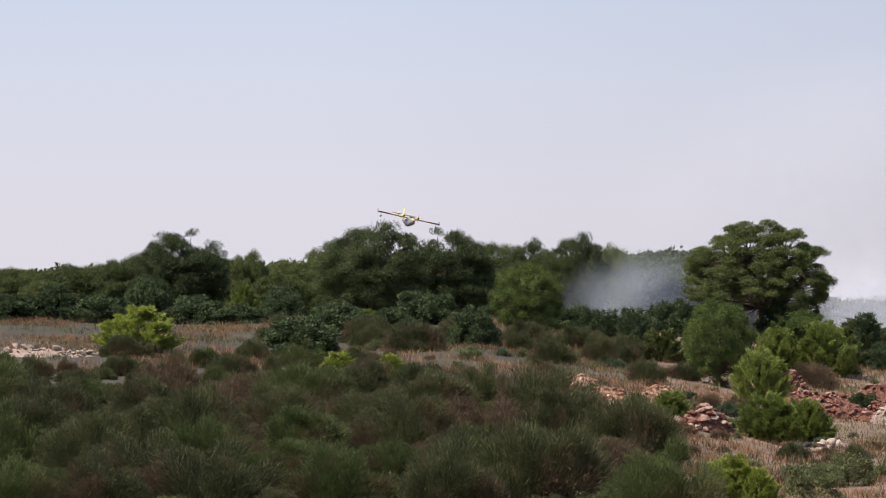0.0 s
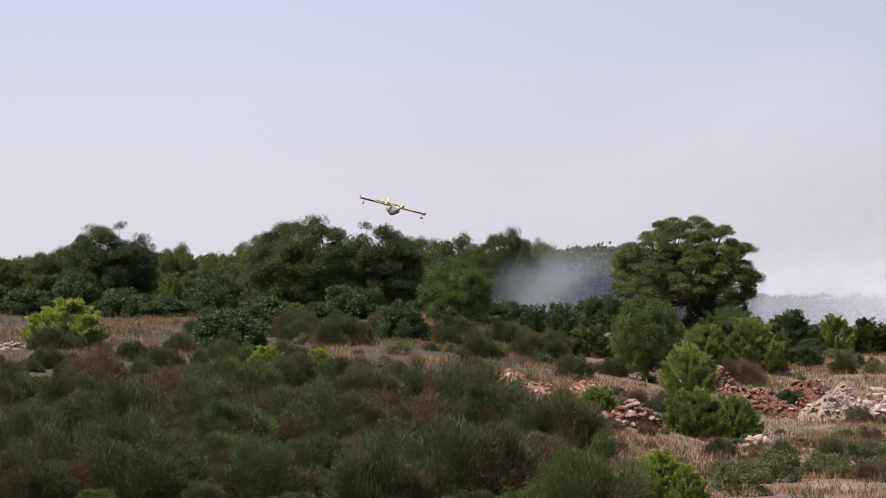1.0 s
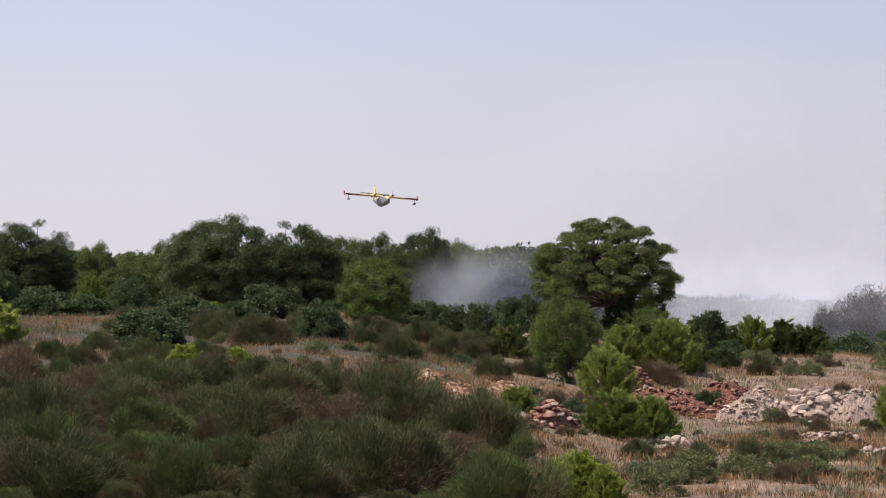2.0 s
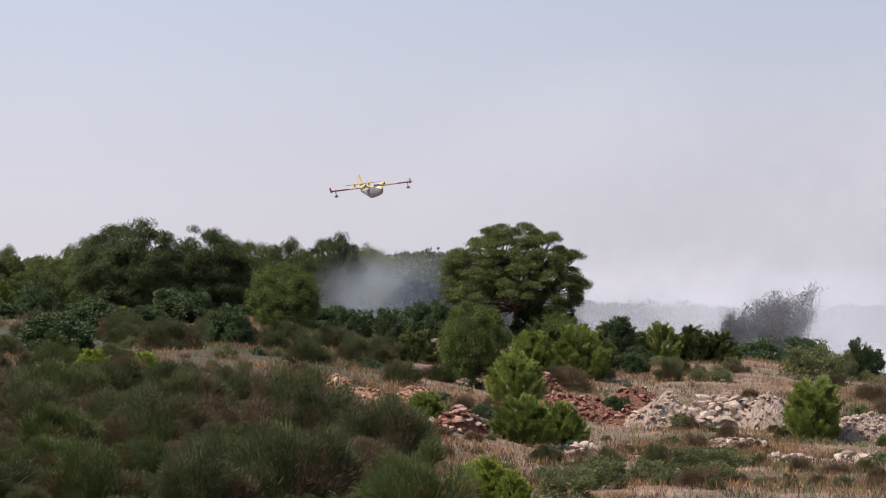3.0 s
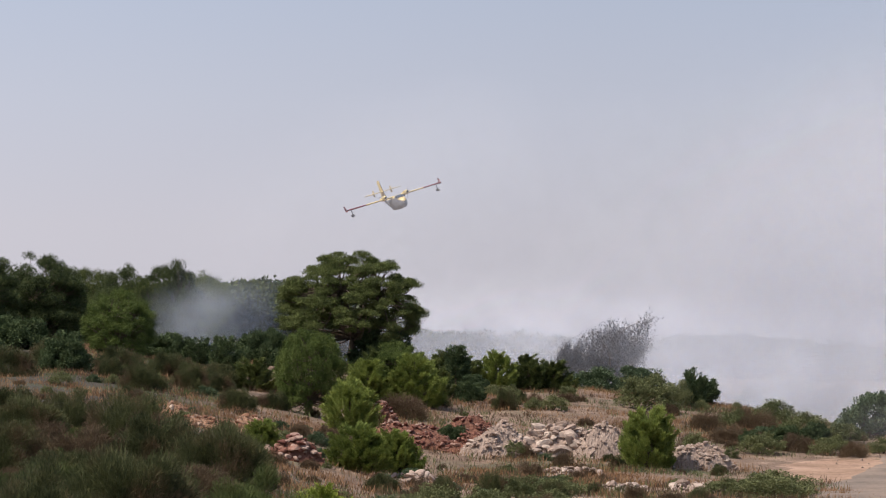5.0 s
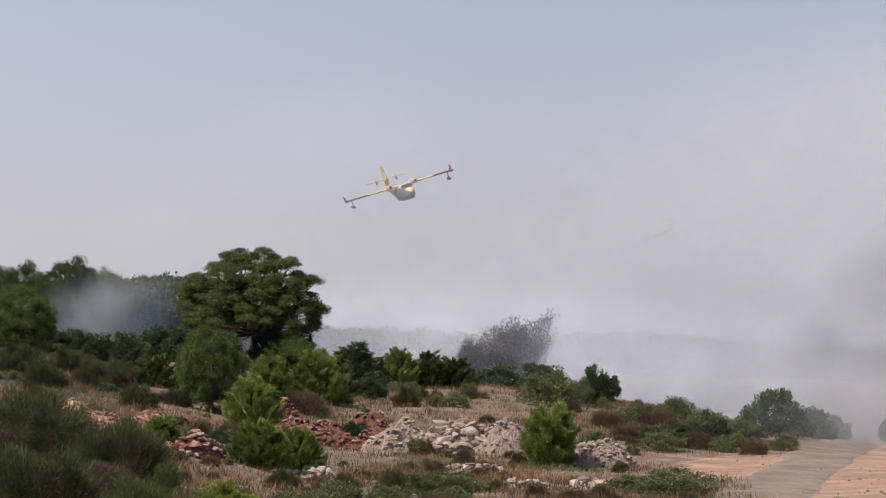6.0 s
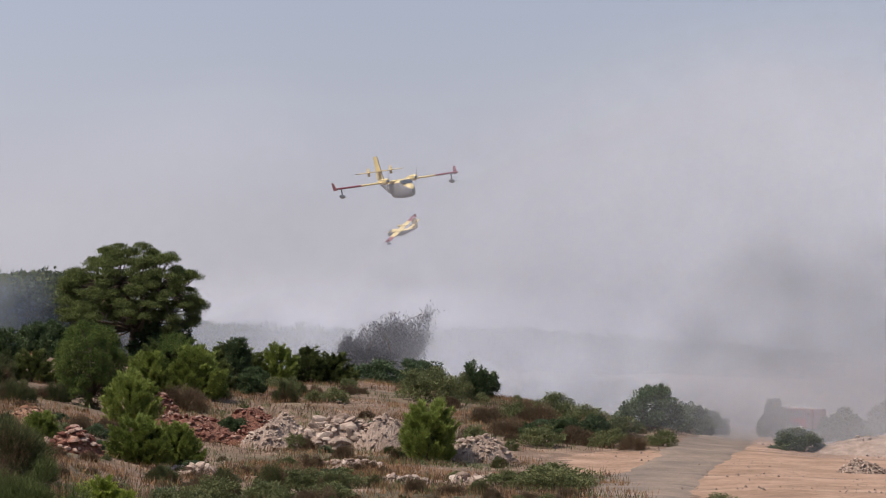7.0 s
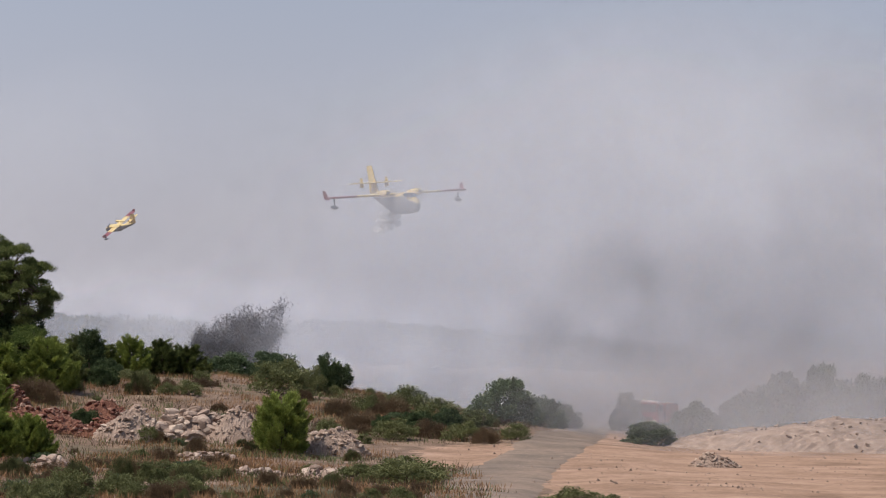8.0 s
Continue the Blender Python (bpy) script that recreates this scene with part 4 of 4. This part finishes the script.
def aircraft(label):
    """A twin-propeller amphibious fire-fighting aircraft: boat hull, high straight wing with tip floats, cruciform tail. Nose +x, left +y."""
    base = new("firefighting_aircraft")
    hull = [(9.0, 0.1, -2.3, -1.7), (8.8, 0.6, -2.75, -1.3), (8.2, 1.0, -3.15, -0.85), (7.2, 1.25, -3.4, -0.45), (6.0, 1.34, -3.5, 0.15), (4.8, 1.36, -3.55, 0.4),
            (2.5, 1.36, -3.55, 0.3), (0.5, 1.36, -3.5, 0.2), (-0.6, 1.3, -3.45, 0.1), (-0.8, 1.28, -3.0, 0.1), (-3, 1.12, -2.45, 0.1), (-6, 0.8, -1.45, 0.25),
            (-9, 0.45, -0.5, 0.45), (-10.4, 0.15, 0.1, 0.55), (-10.8, 0.03, 0.3, 0.45)]
    part("fuselage", mesh_from("fuselage", *loft(hull, 38, 142), M_YELLOW, True), base)
    # grey belly, its arc carried up the sides to darken them as shade would
    part("hull_bottom", mesh_from("hull_bottom", *loft(hull, 142, 398, 28), M_BELLY, True), base, "grey boat hull, sides greyed for shade")
    part("windscreen", mesh_from("windscreen", *loft([(7.4, 1.05, -0.8, -0.4), (6.9, 1.26, -0.8, -0.2), (6.2, 1.37, -0.72, 0.17), (5.4, 1.38, -0.6, 0.35)], 10, 170), M_DARK, True), base)
    for s in (1, -1):
        part("inner_wing", mesh_from("inner_wing", *foil((1.75, 0, 0.25), (1.75, 8.6 * s, 0.25), 3.54, 3.54, 0.16, (0, 0, 1)), M_YELLOW, True), base, "yellow wing panel")
        outer = part("outer_wing", mesh_from("outer_wing", *foil((1.75, 8.6 * s, 0.25), (1.75, 14.0 * s, 0.28), 3.54, 3.5, 0.16, (0, 0, 1)), M_RED, True), base, "red wing panel")
        part("winglet", mesh_from("winglet", *foil((0.9, 14.0 * s, -0.1), (-0.3, 14.25 * s, 1.6), 2.4, 1.4, 0.1, (0, 1, 0)), M_RED, True), outer)
        part("float_strut", mesh_from("float_strut", *foil((0.6, 12.8 * s, 0.2), (0.6, 12.8 * s, -1.4), 0.9, 0.6, 0.2, (0, 1, 0)), M_BELLY, True), outer)
        part("float", mesh_from("float", *loft([(1.9, 0.04, -1.6, -1.5), (1.4, 0.3, -1.85, -1.25), (0.3, 0.38, -1.95, -1.15), (-0.9, 0.26, -1.7, -1.15), (-1.6, 0.03, -1.4, -1.3)], 0, 360), M_BELLY, True), outer).matrix_basis = pose(0, 12.8 * s, 0)
        nac = part("engine_nacelle", mesh_from("engine_nacelle", *loft([(3.7, 0.3, 0.25, 0.85), (3.5, 0.5, 0.02, 1.05), (2.4, 0.62, -0.2, 1.15), (0.4, 0.6, -0.2, 1.0), (-1.6, 0.35, 0.0, 0.7), (-2.6, 0.05, 0.3, 0.5)], 0, 360), M_YELLOW, True), base)
        nac.matrix_basis = pose(0, 3.3 * s, 0)
        prop = part("propeller", mesh_from("propeller", *join([foil((0.06, 0, 0), (0.06, 1.98 * math.cos(q), 1.98 * math.sin(q)), 0.22, 0.12, 0.5, (0, -math.sin(q), math.cos(q))) for q in (0, math.pi / 2, math.pi, 1.5 * math.pi)]
                    + [loft([(0.5, 0.02, -0.02, 0.02), (0.3, 0.2, -0.2, 0.2), (-0.1, 0.28, -0.28, 0.28)], 0, 360, 12)]), M_DARK, True), nac)
        prop.matrix_basis = pose(3.75, 0, 0.55)
        part("tailplane", mesh_from("tailplane", *foil((-7.9, 0, 2.6), (-8.2, 5.4 * s, 2.6), 2.4, 1.8, 0.13, (0, 0, 1)), M_YELLOW, True), base)
        part("finlet", mesh_from("finlet", *foil((-8.2, 2.6 * s, 1.75), (-8.6, 2.6 * s, 3.55), 1.8, 1.2, 0.12, (0, 1, 0)), M_YELLOW, True), base)
    part("fin", mesh_from("fin", *foil((-7.2, 0, 0.2), (-9.7, 0, 5.85), 3.1, 1.6, 0.14, (0, 1, 0)), M_YELLOW, True), base, "tall yellow tail fin")
    part("rudder", mesh_from("rudder", *foil((-10.0, 0, 0.5), (-11.2, 0, 5.75), 1.2, 0.8, 0.1, (0, 1, 0)), M_YELLOW, True), base)
    part("fin_edge", mesh_from("fin_edge", *foil((-6.95, 0, 0.4), (-9.55, 0, 5.9), 0.5, 0.35, 0.3, (0, 1, 0)), M_DARK, True), base, "black leading edge")
    return tagged(base, label, "aircraft", "aircraft")


bomber = aircraft("yellow and red twin-propeller amphibious water bomber banking low")
wingman = copy_thing(bomber, pose(0, 0, 300))
tagged(wingman, "distant yellow twin-propeller water bomber half hidden by smoke")

def water_mist():
    m, n, l = material("water mist")
    a = math_out(n, l, "MULTIPLY", noise_out(n, l, 0.8, 4), 0.62)
    d, tr, mx, o = n.new("ShaderNodeBsdfDiffuse"), n.new("ShaderNodeBsdfTransparent"), n.new("ShaderNodeMixShader"), n.new("ShaderNodeOutputMaterial")
    d.inputs[0].default_value = (0.7, 0.7, 0.72, 1)
    l.new(a, mx.inputs[0]), l.new(tr.outputs[0], mx.inputs[1]), l.new(d.outputs[0], mx.inputs[2]), l.new(mx.outputs[0], o.inputs[0])
    return m


def water(parent, seed, mat):
    """A ragged gout of falling water."""
    rng = np.random.default_rng(seed)
    bm = bmesh.new()
    bmesh.ops.create_icosphere(bm, subdivisions=3, radius=1.05)
    for v in bm.verts:
        v.co *= 0.85 + 0.4 * noise.noise(v.co * 1.6 + Vector((seed * 3.1, 0, 0)))
        v.co.x *= 1.9
    me = bpy.data.meshes.new("water_gout")
    bm.to_mesh(me)
    bm.free()
    me.materials.append(mat)
    me.polygons.foreach_set("use_smooth", np.ones(len(me.polygons), bool))
    return part("water_gout", me, parent, "gout of dropped water")


M_MIST = water_mist()
WATER = [(water(bomber, 3 + i, M_MIST), i) for i in range(9)]

BOMBER = [  # seconds, place, heading, nose down, bank
    (0, -15.1, 1708.7, 48.90, 16.3, -3.5, -11.9),
    (0.5, -3.8, 1658.8, 49.00, 15.9, -4.5, -13.1),
    (1, 8.6, 1592.0, 48.55, 16.1, -4.7, -13.5),
    (1.5, 21.4, 1525.1, 48.10, 15.2, -4.8, -9.8),
    (3, 56.9, 1295.6, 49.10, 16.2, -6.6, 8.2),
    (3.5, 68.8, 1244.3, 49.50, 13.9, -3.4, 11.9),
    (4, 80.2, 1192.9, 49.50, 12.5, -3.8, 15.0),
    (4.5, 89.9, 1135.4, 48.70, 11.1, -4.1, 17.1),
    (6, 112.7, 949.9, 45.20, 9.6, -1.3, 17.9),
    (6.5, 118.4, 889.8, 43.55, 11.1, -0.5, 14.2),
    (7, 124.0, 830.6, 41.00, 12.5, 0.3, 9.6),
    (7.5, 128.9, 770.4, 37.50, 14.0, 1.8, 7.3),
    (8, 133.9, 712.4, 33.00, 15.0, 0.1, 5.6),
]
WINGMAN = [
    (0, 780.7, 1908.6, 87.0, -134.0, 3.0, -30.0),
    (2, 642.8, 1928.1, 80.7, -134.0, 3.0, -30.0),
    (4, 504.9, 1947.7, 74.4, -134.0, 3.0, -30.0),
    (6, 367.1, 1967.3, 68.0, -134.0, 3.0, -30.0),
    (7, 298.1, 1977.0, 64.9, -134.0, 3.0, -30.0),
    (8, 229.2, 1986.8, 61.7, -134.0, 3.0, -30.0),
]
# ---- smoke ----
def roll_on(n, l, vec, grain):
    """Bends a place by slow noise, so that smoke curls."""
    bend = n.new("ShaderNodeTexNoise")
    bend.inputs["Scale"].default_value, bend.inputs["Detail"].default_value = grain * 0.6, 0
    l.new(vec, bend.inputs["Vector"])
    push, add = n.new("ShaderNodeVectorMath"), n.new("ShaderNodeVectorMath")
    push.operation, add.operation = "SCALE", "ADD"
    push.inputs["Scale"].default_value = 0.45 / grain
    l.new(bend.outputs["Color"], push.inputs[0]), l.new(vec, add.inputs[0]), l.new(push.outputs[0], add.inputs[1])
    return add.outputs[0]


def smoke_material(name, color, density, grain, ragged=0.55):
    """A thin bank of smoke: denser in the middle, torn by noise at its rim; its sunlight is set by a fixed tilted
    normal.
    """
    m, n, l = material(name)
    co = n.new("ShaderNodeTexCoord")
    info = n.new("ShaderNodeObjectInfo")
    shift = n.new("ShaderNodeVectorMath")
    shift.operation = "ADD"
    roll = n.new("ShaderNodeCombineXYZ")
    l.new(math_out(n, l, "MULTIPLY", info.outputs["Random"], 50.0), roll.inputs[0]), l.new(math_out(n, l, "MULTIPLY", info.outputs["Random"], 31.0), roll.inputs[1])
    l.new(co.outputs["Object"], shift.inputs[0]), l.new(roll.outputs[0], shift.inputs[1])
    puff = noise_out(n, l, grain, 6, 0.55, vec=shift.outputs[0])
    sep = n.new("ShaderNodeSeparateXYZ")
    l.new(co.outputs["Generated"], sep.inputs[0])
    dx = math_out(n, l, "MULTIPLY", math_out(n, l, "SUBTRACT", sep.outputs[0], 0.5), 2.0)
    dz = math_out(n, l, "MULTIPLY", math_out(n, l, "SUBTRACT", sep.outputs[2], 0.5), 2.0)
    rr = math_out(n, l, "SQRT", math_out(n, l, "ADD", math_out(n, l, "MULTIPLY", dx, dx), math_out(n, l, "MULTIPLY", dz, dz)))
    body = math_out(n, l, "SUBTRACT", 1.0, rr)
    # rim softened, then torn
    soft = n.new("ShaderNodeMapRange")
    soft.interpolation_type = "SMOOTHSTEP"
    l.new(math_out(n, l, "ADD", body, math_out(n, l, "MULTIPLY", math_out(n, l, "SUBTRACT", puff, 0.5), ragged * 2)), soft.inputs[0])
    soft.inputs[1].default_value, soft.inputs[2].default_value = 0.0, 0.75
    edge = n.new("ShaderNodeMapRange")
    edge.interpolation_type = "SMOOTHSTEP"
    l.new(body, edge.inputs[0])
    edge.inputs[1].default_value, edge.inputs[2].default_value = 0.0, 0.35
    billow = n.new("ShaderNodeMapRange")
    billow.interpolation_type = "SMOOTHSTEP"
    l.new(noise_out(n, l, grain * 1.3, 5, 0.5, vec=roll_on(n, l, shift.outputs[0], grain)), billow.inputs[0])
    billow.inputs[1].default_value, billow.inputs[2].default_value, billow.inputs[3].default_value, billow.inputs[4].default_value = 0.36, 0.64, 0.35, 1.25
    alpha = math_out(n, l, "MULTIPLY", math_out(n, l, "MULTIPLY", math_out(n, l, "MULTIPLY", soft.outputs[0], edge.outputs[0]), billow.outputs[0]), density)
    d, t, mx, tr, out_mix, o = (n.new("ShaderNodeBsdfDiffuse"), n.new("ShaderNodeBsdfTranslucent"), n.new("ShaderNodeMixShader"), n.new("ShaderNodeBsdfTransparent"),
                                n.new("ShaderNodeMixShader"), n.new("ShaderNodeOutputMaterial"))
    # fixed normal, up and towards the viewer: brightens every sheet whichever way it faces
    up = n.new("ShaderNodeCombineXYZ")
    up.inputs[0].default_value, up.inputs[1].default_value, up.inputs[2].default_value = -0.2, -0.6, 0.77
    for s in (d, t):
        s.inputs["Color"].default_value = (*color, 1)
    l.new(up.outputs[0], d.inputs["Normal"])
    mx.inputs[0].default_value = 0.25
    l.new(d.outputs[0], mx.inputs[1]), l.new(t.outputs[0], mx.inputs[2])
    l.new(alpha, out_mix.inputs[0]), l.new(tr.outputs[0], out_mix.inputs[1]), l.new(mx.outputs[0], out_mix.inputs[2]), l.new(out_mix.outputs[0], o.inputs[0])
    return m


def smoke_sheet(mat, wide, high, seed):
    """A bulging sheet of smoke, upright across the wind."""
    rng = np.random.default_rng(seed)
    a, b = rng.random(4) * 6, 0.8
    u, w = np.meshgrid(np.linspace(-1, 1, 29), np.linspace(-1, 1, 19))
    y = b * (u ** 2 + w ** 2) + 0.9 * (np.sin(2.3 * u + a[0]) * np.sin(1.9 * w + a[1]) + 0.5 * np.sin(4.1 * u + a[2]) * np.sin(3.7 * w + a[3]))
    v = np.stack([u * wide / 2, y, w * high / 2], -1).reshape(-1, 3)
    i = np.arange(18)[:, None] * 29 + np.arange(28)
    f = np.stack([i, i + 1, i + 30, i + 29], -1).reshape(-1, 4)
    return mesh_from("smoke_sheet", v, f, mat, True)


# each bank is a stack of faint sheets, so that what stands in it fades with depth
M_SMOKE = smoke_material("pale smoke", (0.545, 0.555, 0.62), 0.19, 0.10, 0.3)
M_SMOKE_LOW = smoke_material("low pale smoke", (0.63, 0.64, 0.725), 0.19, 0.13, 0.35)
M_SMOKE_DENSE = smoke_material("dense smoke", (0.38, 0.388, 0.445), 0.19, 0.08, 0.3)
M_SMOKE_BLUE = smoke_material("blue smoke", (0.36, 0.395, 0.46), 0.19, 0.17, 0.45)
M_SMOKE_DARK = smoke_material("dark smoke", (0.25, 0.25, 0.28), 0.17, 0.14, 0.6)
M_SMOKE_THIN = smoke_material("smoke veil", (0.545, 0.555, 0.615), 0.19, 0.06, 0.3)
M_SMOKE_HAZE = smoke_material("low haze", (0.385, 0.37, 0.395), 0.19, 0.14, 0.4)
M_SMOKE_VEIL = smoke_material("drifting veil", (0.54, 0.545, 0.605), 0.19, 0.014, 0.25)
SMOKE_BANKS = [  # material, label, then middle, turn, width and height of each sheet
    (M_SMOKE_BLUE, "thin blue smoke over the scrub", [(12.6, 249.7, 6.4, -2.9, 12.9, 8.9), (14.3, 253.6, 5.6, -3.2, 12.6, 9.7), (13.4, 257.7, 6.3, -3.0, 15.2, 9.4), (12.7, 261.7, 5.4, -2.8, 13.3, 9.3), (14.6, 265.6, 6.5, -3.2, 15.8, 11.2)]),
    (M_SMOKE_LOW, "pale smoke drifting behind the trees", [(43.7, 300.8, 4.5, -8.3, 42.2, 15.5), (44.0, 310.9, 4.8, -8.1, 49.8, 14.0), (44.2, 321.0, 6.0, -7.8, 47.2, 14.8), (46.5, 332.8, 5.6, -8.0, 53.9, 18.1), (51.2, 342.2, 4.3, -8.5, 55.2, 17.4)]),
    (M_SMOKE, "pale smoke drifting behind the trees", [(58.5, 300.4, 7.9, -11.0, 49.0, 31.4), (65.3, 323.5, 10.0, -11.4, 48.5, 32.9)]),
    (M_SMOKE_LOW, "dense pale smoke over the burning scrub", [(45.5, 286.4, 2.9, -9.0, 52.6, 16.9), (55.3, 292.8, 3.8, -10.7, 60.2, 16.3), (52.3, 301.5, 3.4, -9.8, 61.0, 16.1), (50.4, 314.0, 2.5, -9.1, 62.5, 19.1)]),
    (M_SMOKE_DENSE, "dense pale smoke over the burning scrub", [(68.6, 269.4, 6.4, -14.3, 84.2, 36.5), (73.3, 276.4, 5.9, -14.9, 84.0, 42.7), (72.4, 285.0, 3.7, -14.2, 74.9, 42.3), (85.4, 289.7, 2.3, -16.4, 91.3, 48.7)]),
    (M_SMOKE_LOW, "dense pale smoke over the burning scrub", [(65.1, 262.0, 2.7, -14.0, 52.1, 16.4), (62.5, 268.8, 2.4, -13.1, 58.9, 19.5), (61.7, 275.2, 4.0, -12.6, 58.4, 16.7), (61.6, 281.3, 4.2, -12.4, 61.0, 20.5)]),
    (M_SMOKE_DARK, "dark grey smoke rolling low", [(73.9, 251.4, 7.1, -16.4, 33.9, 16.8), (77.1, 256.7, 7.0, -16.7, 37.0, 16.9), (71.8, 264.4, 7.5, -15.2, 37.0, 17.1)]),
    (M_SMOKE_DARK, "dark smoke billow over the track", [(59.4, 236.7, 8.6, -14.1, 12.2, 9.7), (61.0, 242.4, 8.6, -14.1, 11.3, 12.2), (64.6, 247.7, 8.8, -14.6, 13.1, 10.9)]),
    (M_SMOKE_DARK, "dark smoke billow over the track", [(70.3, 235.8, 6.4, -16.6, 14.1, 7.7), (74.3, 240.8, 6.4, -17.1, 14.5, 8.8)]),
    (M_SMOKE_DARK, "dark smoke billow over the track", [(58.8, 251.2, 6.6, -13.2, 6.7, 6.7), (60.1, 257.1, 6.8, -13.1, 7.2, 7.9)]),
    (M_SMOKE_DARK, "brownish smoke billow high up", [(80.1, 247.4, 18.5, -17.9, 17.5, 23.8), (82.6, 257.1, 17.8, -17.8, 18.1, 25.2)]),
    (M_SMOKE_DARK, "faint dark smoke puff", [(43.2, 339.3, 8.1, -7.3, 12.9, 6.7), (45.0, 351.1, 8.4, -7.3, 14.7, 8.5)]),
    (M_SMOKE_DARK, "faint dark smoke puff over the scorched trees", [(46.0, 296.5, 8.7, -8.8, 9.3, 7.7), (46.5, 306.5, 8.4, -8.6, 9.3, 8.0)]),
    (M_SMOKE_THIN, "thin smoke veil high over the scrub", [(92.4, 302.8, 15.4, -16.6, 100.7, 41.2), (97.9, 326.2, 19.7, -16.4, 101.5, 43.8), (94.0, 334.0, 17.0, -16.4, 92.0, 38.0), (97.0, 340.0, 17.5, -16.4, 94.0, 40.0), (100.0, 346.0, 18.0, -16.4, 96.0, 42.0)]),
    (M_SMOKE_THIN, "thin smoke veil high over the scrub", [(46.2, 349.0, 17.3, -7.5, 79.7, 31.9)]),
    (M_SMOKE_VEIL, "broad smoke veil drifting across the sky", [(290.0, 1100.0, 38.0, -15.5, 302.0, 170.0), (295.0, 1114.0, 39.0, -15.5, 307.0, 173.0), (300.0, 1128.0, 40.0, -15.5, 312.0, 176.0), (305.0, 1142.0, 41.0, -15.5, 317.0, 179.0), (310.0, 1156.0, 42.0, -15.5, 322.0, 182.0), (315.0, 1170.0, 43.0, -15.5, 327.0, 185.0), (320.0, 1184.0, 44.0, -15.5, 332.0, 188.0)]),
    (M_SMOKE_HAZE, "thin smoke trailing over the track", [(57.1, 187.5, 1.5, -16.9, 41.2, 9.6), (60.8, 194.7, 2.6, -17.3, 38.7, 8.6), (62.2, 202.7, 1.5, -17.1, 47.0, 9.2), (65.2, 210.1, 2.2, -17.2, 48.8, 10.7), (67.7, 217.7, 1.3, -17.3, 48.3, 10.5), (62.6, 229.6, 2.1, -15.3, 48.1, 11.5), (63.0, 206.5, 1.8, -17.2, 47.5, 10.0), (66.5, 214.0, 1.9, -17.2, 48.5, 10.5), (65.5, 223.5, 1.7, -16.4, 48.2, 11.0)]),
]
SMOKE = []
for mat, label, sheets in SMOKE_BANKS:
    bank = tagged(new("smoke_bank"), label, "smoke", "smoke of the brush fire")
    home = Vector(sheets[0][:3])
    for x, y, z, turn, wide, high in sheets:
        sheet_ob = part("smoke_sheet", smoke_sheet(mat, wide, high, 7 + len(SMOKE) * 9 + len(bank.children)), bank)
        sheet_ob.matrix_basis = Matrix.Translation(-home) @ pose(x, y, z, 0, 0, turn)
    SMOKE.append((bank, Matrix.Translation(home), (-0.25, 0.0, 0.06)))


def motions():
    walk(bomber, [(t, pose(x, y, z, bank, down, -90 + turn)) for t, x, y, z, turn, down, bank in BOMBER])
    walk(wingman, [(t, pose(x, y, z, bank, down, -90 + turn)) for t, x, y, z, turn, down, bank in WINGMAN])
    for plane in (bomber, wingman):
        for nac in plane.children:
            for prop in nac.children:
                if prop.name.startswith("propeller"):
                    walk(prop, [(i / 10, pose(3.75, 0, 0.55, 77 * i, 0, 0)) for i in range(81)])
    for gout, i in WATER:
        held = (2.6 - 0.5 * i, 0.0, -1.5)
        fall = [(t, max(0.0, t - 7.3 - 0.06 * i)) for t in (0.0, 4.0, 7.0, 7.3, 7.5, 7.6, 7.7, 7.8, 7.9, 8.0)]
        walk(gout, [(t, pose(held[0] - 8.0 * s - 4.0 * s * s, 2.4 * (i % 3 - 1) * s, held[2] - 4.0 * s - 4.0 * s * s, 0, 20 * s, 5 * i)) for t, s in fall])
    for bank, at, drift in SMOKE:
        walk(bank, [(t, Matrix.Translation(Vector(drift) * t) @ at) for t in (0.0, 4.0, 8.0)])


motions()
